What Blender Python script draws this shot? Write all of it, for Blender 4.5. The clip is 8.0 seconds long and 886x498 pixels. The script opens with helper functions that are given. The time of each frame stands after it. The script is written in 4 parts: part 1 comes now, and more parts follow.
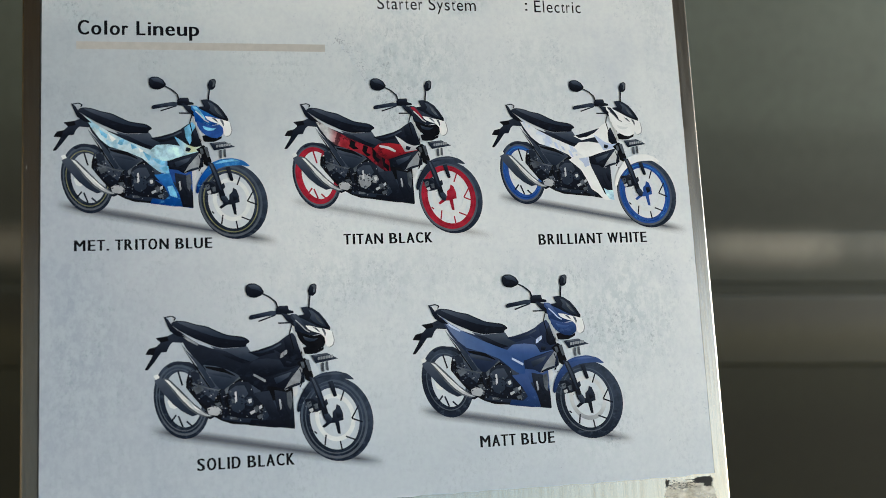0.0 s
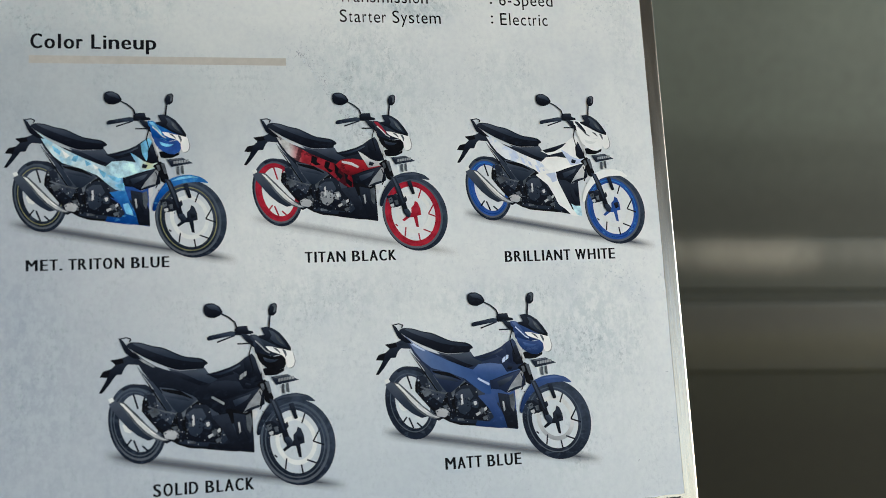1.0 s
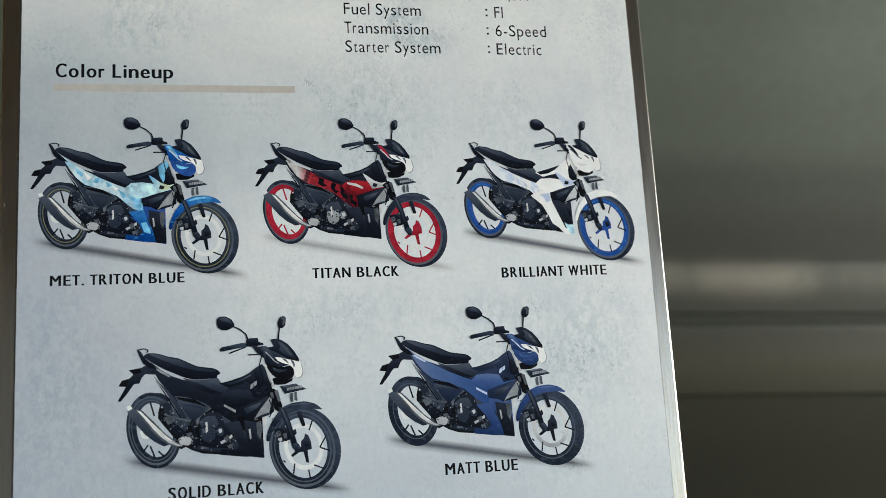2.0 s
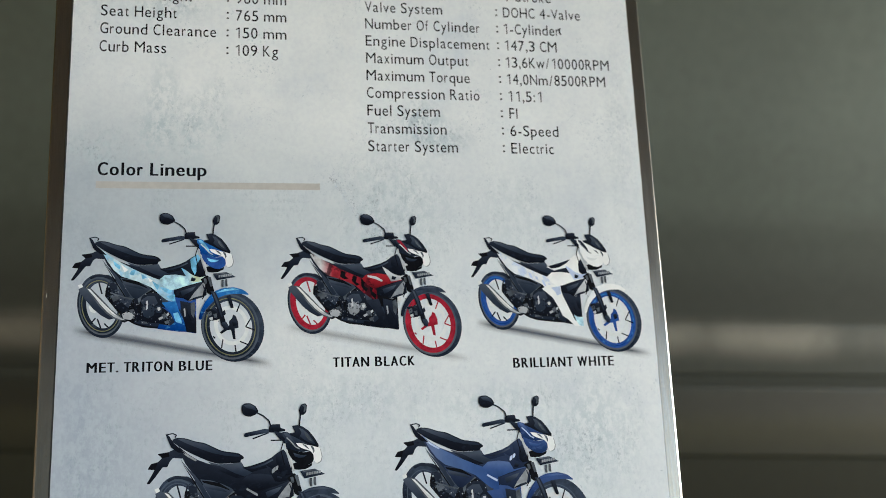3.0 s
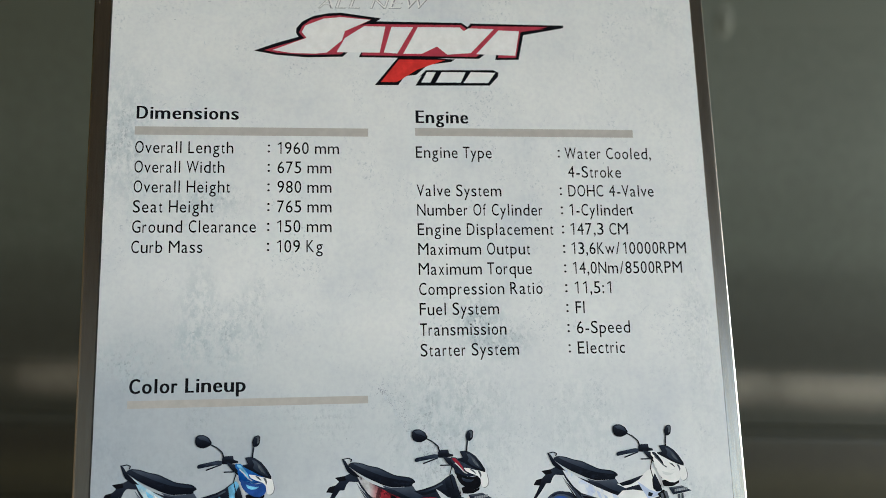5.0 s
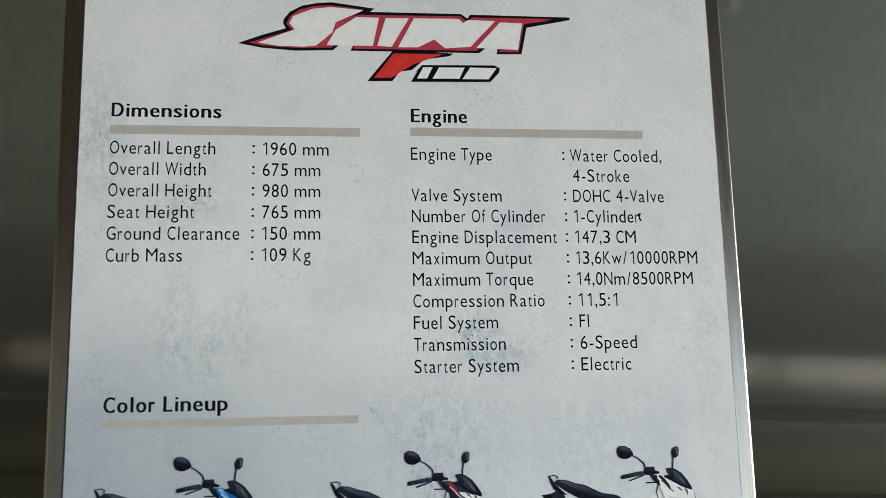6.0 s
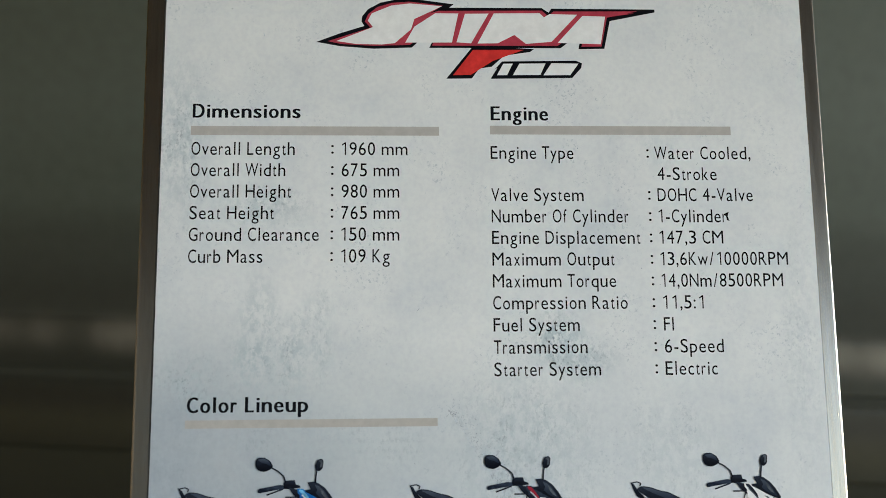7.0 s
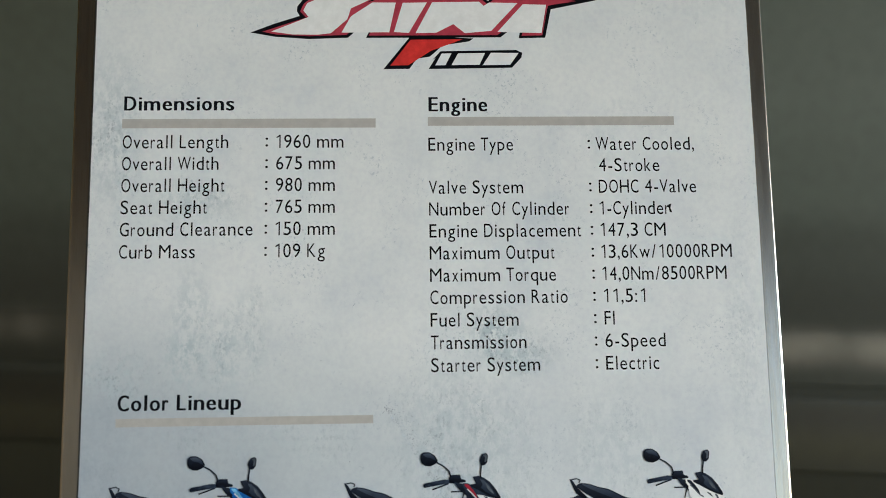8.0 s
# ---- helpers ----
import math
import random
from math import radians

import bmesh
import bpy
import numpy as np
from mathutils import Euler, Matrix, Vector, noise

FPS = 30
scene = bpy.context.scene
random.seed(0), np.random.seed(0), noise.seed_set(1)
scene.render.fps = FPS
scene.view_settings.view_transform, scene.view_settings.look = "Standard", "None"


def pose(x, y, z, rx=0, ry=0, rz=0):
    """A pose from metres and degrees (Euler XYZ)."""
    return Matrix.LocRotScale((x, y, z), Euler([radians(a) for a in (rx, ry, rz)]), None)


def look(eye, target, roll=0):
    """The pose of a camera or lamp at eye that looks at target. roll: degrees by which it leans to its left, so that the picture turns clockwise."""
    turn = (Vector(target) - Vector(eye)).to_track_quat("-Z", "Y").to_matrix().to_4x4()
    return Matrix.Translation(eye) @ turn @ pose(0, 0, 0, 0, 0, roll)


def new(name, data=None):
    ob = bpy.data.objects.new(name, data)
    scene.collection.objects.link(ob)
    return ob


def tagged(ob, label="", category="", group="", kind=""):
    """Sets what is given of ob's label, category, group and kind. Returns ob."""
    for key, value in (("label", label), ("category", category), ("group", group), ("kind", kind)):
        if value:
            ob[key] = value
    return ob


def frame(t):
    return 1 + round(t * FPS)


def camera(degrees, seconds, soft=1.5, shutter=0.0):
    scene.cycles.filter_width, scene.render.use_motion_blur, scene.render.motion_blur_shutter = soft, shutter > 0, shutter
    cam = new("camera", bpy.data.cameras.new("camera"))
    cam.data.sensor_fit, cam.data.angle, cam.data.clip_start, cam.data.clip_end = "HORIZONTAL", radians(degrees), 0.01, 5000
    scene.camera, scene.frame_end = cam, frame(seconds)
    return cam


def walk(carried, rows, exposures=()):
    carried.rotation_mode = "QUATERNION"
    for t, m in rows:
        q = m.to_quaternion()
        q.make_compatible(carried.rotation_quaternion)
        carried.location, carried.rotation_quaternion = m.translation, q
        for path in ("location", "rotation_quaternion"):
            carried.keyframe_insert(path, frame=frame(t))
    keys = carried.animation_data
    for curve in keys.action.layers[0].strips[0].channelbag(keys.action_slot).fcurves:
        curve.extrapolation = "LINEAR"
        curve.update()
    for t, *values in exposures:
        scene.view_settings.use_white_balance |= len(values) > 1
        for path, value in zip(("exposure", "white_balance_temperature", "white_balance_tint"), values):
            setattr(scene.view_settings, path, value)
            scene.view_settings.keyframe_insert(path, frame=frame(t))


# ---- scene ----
# A3 information sign on a steel stand, leaning back, under an added, unseen open-fronted roof.
cam = camera(50.0, 8.0, soft=0.6)
LEAN_BACK, FOOT = -20.0, 1.02   # the board's lean in degrees, height of the sheet's lower edge
BOARD = pose(0, 0, FOOT, LEAN_BACK, 0, 0)   # x along the sheet, -y out of it, z up along it; origin at the middle of its lower edge
# seconds, then the eye and its turn in the board's own axes
ROWS = [
    (0, -0.0549, -0.4239, 0.0487, 97.95, 2.99, -10.33),
    (0.2, -0.0540, -0.4234, 0.0517, 97.78, 3.18, -10.67),
    (0.5, -0.0509, -0.4215, 0.0522, 98.19, 3.41, -11.00),
    (0.7, -0.0483, -0.4202, 0.0531, 98.28, 3.37, -11.07),
    (1, -0.0442, -0.4179, 0.0550, 98.21, 3.30, -11.24),
    (1.2, -0.0425, -0.4192, 0.0545, 98.25, 3.43, -11.34),
    (2.3, -0.0499, -0.4498, 0.0431, 100.93, 3.04, -10.62),
    (2.4, -0.0506, -0.4534, 0.0458, 101.20, 2.85, -10.47),
    (2.5, -0.0510, -0.4577, 0.0518, 101.10, 2.57, -10.39),
    (2.7, -0.0488, -0.4626, 0.0548, 101.98, 2.38, -10.08),
    (3, -0.0481, -0.4695, 0.0651, 102.57, 2.31, -9.82),
    (3.2, -0.0503, -0.4737, 0.0746, 102.61, 2.32, -9.72),
    (3.5, -0.0517, -0.4798, 0.0930, 103.05, 2.36, -9.05),
    (3.7, -0.0509, -0.4846, 0.1074, 103.53, 2.46, -8.38),
    (4, -0.0504, -0.4840, 0.1255, 103.80, 2.51, -7.66),
    (4.2, -0.0497, -0.4791, 0.1427, 103.62, 2.37, -7.45),
    (4.5, -0.0457, -0.4659, 0.1626, 103.06, 2.17, -6.95),
    (4.7, -0.0442, -0.4591, 0.1704, 102.65, 1.93, -6.64),
    (5.8, -0.0378, -0.4302, 0.2018, 100.01, 1.32, -6.69),
    (6, -0.0378, -0.4263, 0.2050, 99.90, 1.27, -6.75),
    (6.2, -0.0374, -0.4242, 0.2085, 99.62, 1.22, -6.55),
    (6.5, -0.0367, -0.4241, 0.2122, 99.13, 1.17, -6.00),
    (6.7, -0.0368, -0.4247, 0.2129, 98.93, 1.08, -4.54),
    (6.8, -0.0384, -0.4238, 0.2139, 98.83, 0.88, -3.62),
    (6.9, -0.0403, -0.4228, 0.2149, 98.73, 0.69, -2.96),
    (7, -0.0416, -0.4214, 0.2163, 98.64, 0.53, -2.59),
    (7.2, -0.0425, -0.4193, 0.2177, 98.49, 0.38, -2.50),
    (7.5, -0.0318, -0.4187, 0.2200, 98.09, 0.42, -2.39),
    (7.8, -0.0170, -0.4161, 0.2192, 98.05, 0.68, -2.17),
    (8, -0.0121, -0.4153, 0.2183, 98.10, 0.85, -2.39),
]
walk(cam, [(t, BOARD @ pose(x, y, z, rx, ry, rz)) for t, x, y, z, rx, ry, rz in ROWS], [(0.0, 0.56, 5680, 4), (1.5, 0.56, 5680, 4), (3.0, 0.61, 5640, 4), (4.2, 0.59, 5580, 4), (6.0, 0.45, 5550, 4), (8.0, 0.42, 5550, 4)])
cam.data.dof.use_dof = True
cam.data.dof.focus_distance = 0.446
cam.data.dof.aperture_fstop = 8.0

# ---- light ----
world = bpy.data.worlds.new("sky")
scene.world = world
world.use_nodes = True
wn = world.node_tree
sky = wn.nodes.new("ShaderNodeTexSky")
sky.sky_type, sky.sun_disc = "NISHITA", False
sky.sun_elevation, sky.sun_rotation = radians(13), radians(122)
sky.air_density, sky.dust_density = 1.0, 1.5
background = wn.nodes["Background"]
background.inputs["Strength"].default_value = 0.12
wn.links.new(sky.outputs[0], background.inputs[0])
sun = new("sun", bpy.data.lights.new("sun", "SUN"))
sun.data.energy, sun.data.angle, sun.data.color = 2.2, radians(10), (1.0, 0.98, 0.95)
sun.matrix_world = look((8.4, -5.25, 3.5), (0, 0, 1.2))

# ---- materials ----


def material(name, rough=0.5, metal=0.0):
    m = bpy.data.materials.new(name)
    m.use_nodes = True
    b = m.node_tree.nodes["Principled BSDF"]
    b.inputs["Roughness"].default_value, b.inputs["Metallic"].default_value = rough, metal
    return m, m.node_tree, b


def node(nt, kind, **values):
    n = nt.nodes.new(kind)
    for key, value in values.items():
        n.inputs[key.replace("_", " ")].default_value = value
    return n


def coords(nt, scale=(1, 1, 1)):
    c, m = nt.nodes.new("ShaderNodeTexCoord"), nt.nodes.new("ShaderNodeMapping")
    m.inputs["Scale"].default_value = scale
    nt.links.new(c.outputs["Object"], m.inputs[0])
    return m.outputs[0]


def noise_fac(nt, vec, scale, detail=4.0, rough=0.55):
    n = node(nt, "ShaderNodeTexNoise", Scale=scale, Detail=detail, Roughness=rough)
    nt.links.new(vec, n.inputs["Vector"])
    return n.outputs["Fac"]


def ramp(nt, fac, stops):
    r = nt.nodes.new("ShaderNodeValToRGB")
    while len(r.color_ramp.elements) < len(stops):
        r.color_ramp.elements.new(0.5)
    for e, (at, c) in zip(r.color_ramp.elements, stops):
        e.position, e.color = at, (*c, 1)
    nt.links.new(fac, r.inputs[0])
    return r.outputs[0]


def mixed(nt, kind, fac, a, b):
    n = nt.nodes.new("ShaderNodeMix")
    n.data_type, n.blend_type = "RGBA", kind
    for value, slot in ((fac, n.inputs[0]), (a, n.inputs[6]), (b, n.inputs[7])):
        if isinstance(value, (int, float)):
            slot.default_value = value
        elif isinstance(value, tuple):
            slot.default_value = (*value, 1)
        else:
            nt.links.new(value, slot)
    return n.outputs[2]


def bumped(nt, b, fac, strength, distance):
    n = node(nt, "ShaderNodeBump", Strength=strength, Distance=distance)
    nt.links.new(fac, n.inputs["Height"])
    nt.links.new(n.outputs[0], b.inputs["Normal"])


def paper_material():
    """White satin print with a blue-grey concrete pattern: clouds, scuffs and fine specks, and a few larger blots."""
    m, nt, b = material("printed_paper", 0.42)
    b.inputs["Specular IOR Level"].default_value = 0.3
    v = coords(nt)
    cloud = noise_fac(nt, v, 16, 6, 0.65)
    base = ramp(nt, cloud, [(0.3, (0.66, 0.70, 0.755)), (0.44, (0.755, 0.785, 0.81)), (0.56, (0.80, 0.825, 0.84)), (0.68, (0.83, 0.85, 0.86))])
    drag = noise_fac(nt, coords(nt, (34, 1, 10)), 1, 5, 0.62)
    base = mixed(nt, "MULTIPLY", 0.28, base, ramp(nt, drag, [(0.28, (0.7, 0.76, 0.83)), (0.40, (0.96, 0.97, 0.98)), (0.5, (1, 1, 1))]))
    grit = ramp(nt, noise_fac(nt, coords(nt, (620, 1, 420)), 1, 5, 0.75), [(0.4, (1, 1, 1)), (0.49, (0, 0, 0))])
    cluster = ramp(nt, noise_fac(nt, coords(nt, (62, 1, 50)), 1, 4, 0.6), [(0.46, (0.12, 0.12, 0.12)), (0.6, (1, 1, 1))])
    grit = mixed(nt, "MULTIPLY", 1.0, grit, cluster)
    streak = ramp(nt, noise_fac(nt, coords(nt, (230, 1, 150)), 1, 6, 0.75), [(0.45, (0, 0, 0)), (0.56, (1, 1, 1))])
    patch = ramp(nt, noise_fac(nt, v, 17, 3, 0.5), [(0.6, (0, 0, 0)), (0.74, (0.6, 0.6, 0.6))])
    # blots at their places on the sheet: millimetres across and up, half width, half height, strength
    for u, w, ru, rv, k in ((45, 240, 9, 26, 0.7), (43, 231, 10, 14, 1.0), (60, 232, 8, 16, 0.75), (72, 236, 6, 14, 0.55), (178, 238, 12, 12, 1.0), (186, 231, 16, 9, 0.8), (14, 222, 16, 12, 0.7), (160, 190, 30, 30, 0.7), (226, 188, 22, 26, 0.35), (8, 330, 12, 34, 0.6), (46, 300, 20, 8, 0.6), (75, 196, 60, 12, 0.35), (230, 60, 40, 34, 0.5), (258, 74, 26, 30, 0.7), (215, 92, 40, 9, 0.6), (20, 70, 26, 60, 0.5), (135, 95, 50, 16, 0.45), (120, 20, 44, 20, 0.35), (288, 230, 8, 60, 0.25), (60, 40, 150, 110, 0.3), (20, 130, 60, 90, 0.3), (200, 10, 120, 60, 0.25)):
        mp, g = nt.nodes.new("ShaderNodeMapping"), nt.nodes.new("ShaderNodeTexGradient")
        mp.inputs["Scale"].default_value = (1000 / ru / 1.4, 0, 1000 / rv / 1.4)
        mp.inputs["Location"].default_value = (-(u - 148.5) / ru / 1.4, 0, -w / rv / 1.4)
        g.gradient_type = "SPHERICAL"
        nt.links.new(nt.nodes["Texture Coordinate"].outputs["Object"], mp.inputs[0])
        nt.links.new(mp.outputs[0], g.inputs[0])
        patch = mixed(nt, "LIGHTEN", 1.0, patch, ramp(nt, g.outputs["Fac"], [(0.0, (0, 0, 0)), (0.75, (k, k, k))]))
    # broad bluish, darker tone over the sheet, strongest low on it
    for u, w, ru, rv, k, hue in ((-20, 80, 150, 190, 1.0, (0.555, 0.59, 0.67)), (150, -20, 250, 140, 0.9, (0.62, 0.672, 0.75)), (20, 192, 170, 62, 1.0, (0.76, 0.79, 0.81)), (200, 165, 190, 80, 0.8, (0.83, 0.855, 0.89)), (10, 250, 80, 100, 0.4, (0.86, 0.875, 0.9))):
        mp, g = nt.nodes.new("ShaderNodeMapping"), nt.nodes.new("ShaderNodeTexGradient")
        mp.inputs["Scale"].default_value = (1000 / ru, 0, 1000 / rv)
        mp.inputs["Location"].default_value = (-(u - 148.5) / ru, 0, -w / rv)
        g.gradient_type = "SPHERICAL"
        nt.links.new(nt.nodes["Texture Coordinate"].outputs["Object"], mp.inputs[0])
        nt.links.new(mp.outputs[0], g.inputs[0])
        base = mixed(nt, "MULTIPLY", ramp(nt, g.outputs["Fac"], [(0.0, (0, 0, 0)), (0.7, (k, k, k))]), base, hue)
    base = mixed(nt, "MIX", mixed(nt, "MULTIPLY", 1.0, patch, streak), base, (0.5, 0.575, 0.62))
    base = mixed(nt, "MIX", mixed(nt, "MULTIPLY", 1.0, patch, grit), base, (0.27, 0.335, 0.39))
    speck = ramp(nt, noise_fac(nt, v, 760, 3, 0.7), [(0.34, (1, 1, 1)), (0.43, (0, 0, 0))])
    swarm = ramp(nt, noise_fac(nt, coords(nt, (44, 1, 36)), 1, 5, 0.62), [(0.5, (0, 0, 0)), (0.64, (0.75, 0.75, 0.75))])
    base = mixed(nt, "MIX", mixed(nt, "MULTIPLY", 1.0, speck, swarm), base, (0.44, 0.5, 0.57))
    fine = ramp(nt, noise_fac(nt, v, 420, 3, 0.6), [(0.3, (0.94, 0.94, 0.96)), (0.6, (1, 1, 1))])
    base = mixed(nt, "MULTIPLY", 1.0, base, fine)
    nt.links.new(base, b.inputs["Base Color"])
    bumped(nt, b, noise_fac(nt, v, 60, 3), 0.05, 0.001)
    return m


def ink(name, colour, rough=0.42, grain=0.12):
    """Printed colour; grain: how far its tone wanders, as in the shades of a printed photograph."""
    m, nt, b = material(name, rough)
    b.inputs["Specular IOR Level"].default_value = 0.04
    v = coords(nt)
    lo = tuple(c * (1 - grain) for c in colour)
    hi = tuple(min(1.0, c * (1 + 1.4 * grain) + 0.001) for c in colour)
    c = ramp(nt, noise_fac(nt, v, 210, 5, 0.65), [(0.36, lo), (0.5, colour), (0.66, hi)])
    nt.links.new(c, b.inputs["Base Color"])
    return m


def shaded_ink(name, top, middle, bottom, across=0.25, grain=0.15, fleck=None):
    """Ink of a printed photograph that runs from a lit upper edge to a dark lower one within each shape."""
    m, nt, b = material(name, 0.42)
    b.inputs["Specular IOR Level"].default_value = 0.04
    split, made, total = nt.nodes.new("ShaderNodeSeparateXYZ"), nt.nodes.new("ShaderNodeTexCoord"), nt.nodes.new("ShaderNodeMath")
    nt.links.new(made.outputs["Generated"], split.inputs[0])
    total.operation = "MULTIPLY_ADD"
    nt.links.new(split.outputs[0], total.inputs[0])
    total.inputs[1].default_value = across
    nt.links.new(split.outputs[2], total.inputs[2])
    c = ramp(nt, total.outputs[0], [(0.1, bottom), (0.55, middle), (1.0, top)])
    if fleck:
        c = mixed(nt, "MIX", ramp(nt, noise_fac(nt, coords(nt, (260, 260, 420)), 1, 5, 0.7), [(0.54, (0, 0, 0)), (0.64, (0.8, 0.8, 0.8))]), c, fleck)
    tone = ramp(nt, noise_fac(nt, coords(nt), 260, 4, 0.6), [(0.34, (1 - grain,) * 3), (0.62, (1, 1, 1))])
    nt.links.new(mixed(nt, "MULTIPLY", 1.0, c, tone), b.inputs["Base Color"])
    return m


def run_ink(name, *stops, grain=0.25, fleck=None):
    """Ink that changes along a panel: places from its rear end to its front end with their colours."""
    m, nt, b = material(name, 0.42)
    b.inputs["Specular IOR Level"].default_value = 0.04
    split, made = nt.nodes.new("ShaderNodeSeparateXYZ"), nt.nodes.new("ShaderNodeTexCoord")
    nt.links.new(made.outputs["Generated"], split.inputs[0])
    c = ramp(nt, split.outputs[0], list(stops))
    if fleck:
        c = mixed(nt, "MIX", ramp(nt, noise_fac(nt, coords(nt, (210, 210, 150)), 1, 4, 0.6), [(0.5, (0, 0, 0)), (0.57, (0.85, 0.85, 0.85))]), c, fleck)
    tone = ramp(nt, noise_fac(nt, coords(nt), 190, 4, 0.65), [(0.36, (1 - grain,) * 3), (0.58, (1, 1, 1))])
    nt.links.new(mixed(nt, "MULTIPLY", 1.0, c, tone), b.inputs["Base Color"])
    return m


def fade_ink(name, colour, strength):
    """A shadow tone printed as part of a picture, soft-edged, fading to nothing at the rim of its patch."""
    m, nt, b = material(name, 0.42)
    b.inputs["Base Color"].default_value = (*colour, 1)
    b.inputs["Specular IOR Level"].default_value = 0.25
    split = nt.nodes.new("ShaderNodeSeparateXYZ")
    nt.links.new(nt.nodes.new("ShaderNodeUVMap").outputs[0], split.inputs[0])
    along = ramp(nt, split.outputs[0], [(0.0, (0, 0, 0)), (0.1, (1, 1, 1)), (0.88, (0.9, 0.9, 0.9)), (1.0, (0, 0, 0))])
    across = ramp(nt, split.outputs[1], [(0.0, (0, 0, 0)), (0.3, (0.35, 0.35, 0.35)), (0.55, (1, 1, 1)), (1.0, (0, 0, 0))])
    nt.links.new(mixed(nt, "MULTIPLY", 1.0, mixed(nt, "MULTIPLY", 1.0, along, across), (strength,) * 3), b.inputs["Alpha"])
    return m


def steel_material(name, rough, colour, brushed=(1900, 1900, 14)):
    """Brushed steel, hazed by wear and greasy stains."""
    m, nt, b = material(name, rough, 1.0)
    f = noise_fac(nt, coords(nt, brushed), 1, 2, 0.5)
    stain = noise_fac(nt, coords(nt, (260, 260, 26)), 1, 5, 0.65)
    dark = tuple(c * 0.91 for c in colour)
    c = ramp(nt, f, [(0.3, dark), (0.7, colour)])
    c = mixed(nt, "MULTIPLY", 0.45, c, ramp(nt, stain, [(0.32, (0.66, 0.63, 0.58)), (0.58, (1, 1, 1))]))
    nt.links.new(c, b.inputs["Base Color"])
    r = ramp(nt, stain, [(0.3, (rough + 0.08,) * 3), (0.65, (rough,) * 3)])
    nt.links.new(r, b.inputs["Roughness"])
    bumped(nt, b, f, 0.02, 0.0002)
    return m


def rough_material(name, lo, hi, scale, rough=0.8, bump=0.3, depth=0.01, gloss=0.5):
    m, nt, b = material(name, rough)
    v = coords(nt)
    big, small = noise_fac(nt, v, scale, 5, 0.6), noise_fac(nt, v, scale * 22, 4, 0.6)
    c = ramp(nt, big, [(0.3, lo), (0.7, hi)])
    c = mixed(nt, "MULTIPLY", 1.0, c, ramp(nt, small, [(0.3, (0.8, 0.8, 0.8)), (0.65, (1, 1, 1))]))
    nt.links.new(c, b.inputs["Base Color"])
    b.inputs["Specular IOR Level"].default_value = gloss
    bumped(nt, b, small, bump, depth)
    return m


def smear_material():
    """Old adhesive wiped thin over the steel: beige, grey where dirt sticks, bare in places."""
    m, nt, b = material("old_adhesive", 0.6)
    b.inputs["Specular IOR Level"].default_value = 0.3
    v = coords(nt)
    c = ramp(nt, noise_fac(nt, v, 150, 5, 0.65), [(0.3, (0.3, 0.27, 0.2)), (0.48, (0.6, 0.57, 0.48)), (0.62, (0.72, 0.7, 0.63))])
    nt.links.new(c, b.inputs["Base Color"])
    nt.links.new(ramp(nt, noise_fac(nt, coords(nt, (120, 120, 260)), 1, 5, 0.6), [(0.36, (0.25, 0.25, 0.25)), (0.6, (1, 1, 1))]), b.inputs["Alpha"])
    bumped(nt, b, noise_fac(nt, v, 700, 4, 0.6), 0.25, 0.0006)
    return m


PAPER = paper_material()
STEEL = steel_material("brushed_steel", 0.19, (0.67, 0.625, 0.545))
STEEL_DARK = steel_material("stand_steel", 0.38, (0.45, 0.44, 0.42))
BLACK = ink("black_ink", (0.005, 0.0055, 0.008), grain=0.2)
TEXT = ink("text_ink", (0.006, 0.0065, 0.008))
BAR = ink("taupe_ink", (0.475, 0.462, 0.445), grain=0.05)
TYRE = shaded_ink("tyre_ink", (0.04, 0.055, 0.09), (0.014, 0.02, 0.036), (0.012, 0.018, 0.034), 0.5, grain=0.4, fleck=(0.05, 0.068, 0.105))
SIDE = shaded_ink("sidewall_ink", (0.07, 0.09, 0.13), (0.075, 0.095, 0.13), (0.1, 0.115, 0.145), 0.1)
NAVY = shaded_ink("navy_black_ink", (0.022, 0.029, 0.048), (0.008, 0.0105, 0.019), (0.0045, 0.0055, 0.01), fleck=(0.013, 0.018, 0.032))
SLATE = shaded_ink("slate_ink", (0.07, 0.087, 0.125), (0.028, 0.039, 0.065), (0.012, 0.018, 0.033))
FLECK = ink("fleck_ink", (0.4, 0.45, 0.52), grain=0.4)
SILVER = shaded_ink("silver_ink", (0.66, 0.68, 0.7), (0.6, 0.62, 0.65), (0.3, 0.32, 0.36))
RUN_RED = run_ink("silver_to_red_ink", (0.2, (0.6, 0.6, 0.62)), (0.28, (0.5, 0.26, 0.28)), (0.36, (0.36, 0.03, 0.045)), (1.0, (0.2, 0.008, 0.02)), grain=0.45, fleck=(0.03, 0.008, 0.014))
RUN_BLUE = run_ink("pale_to_blue_ink", (0.0, (0.66, 0.78, 0.84)), (0.35, (0.58, 0.75, 0.85)), (0.7, (0.62, 0.78, 0.87)), (0.95, (0.3, 0.55, 0.8)), (1.0, (0.03, 0.14, 0.45)), grain=0.3, fleck=(0.36, 0.62, 0.82))
RUN_MATT = run_ink("matt_run_ink", (0.0, (0.17, 0.215, 0.37)), (0.3, (0.085, 0.14, 0.31)), (0.7, (0.048, 0.098, 0.27)), (1.0, (0.026, 0.066, 0.22)), grain=0.12)
RUN_WHITE = run_ink("white_run_ink", (0.0, (0.72, 0.74, 0.78)), (0.3, (0.78, 0.82, 0.88)), (0.7, (0.84, 0.85, 0.87)), (1.0, (0.8, 0.84, 0.9)), grain=0.12, fleck=(0.56, 0.65, 0.84))
LOGO_EDGE = ink("logo_edge_ink", (0.42, 0.05, 0.08))
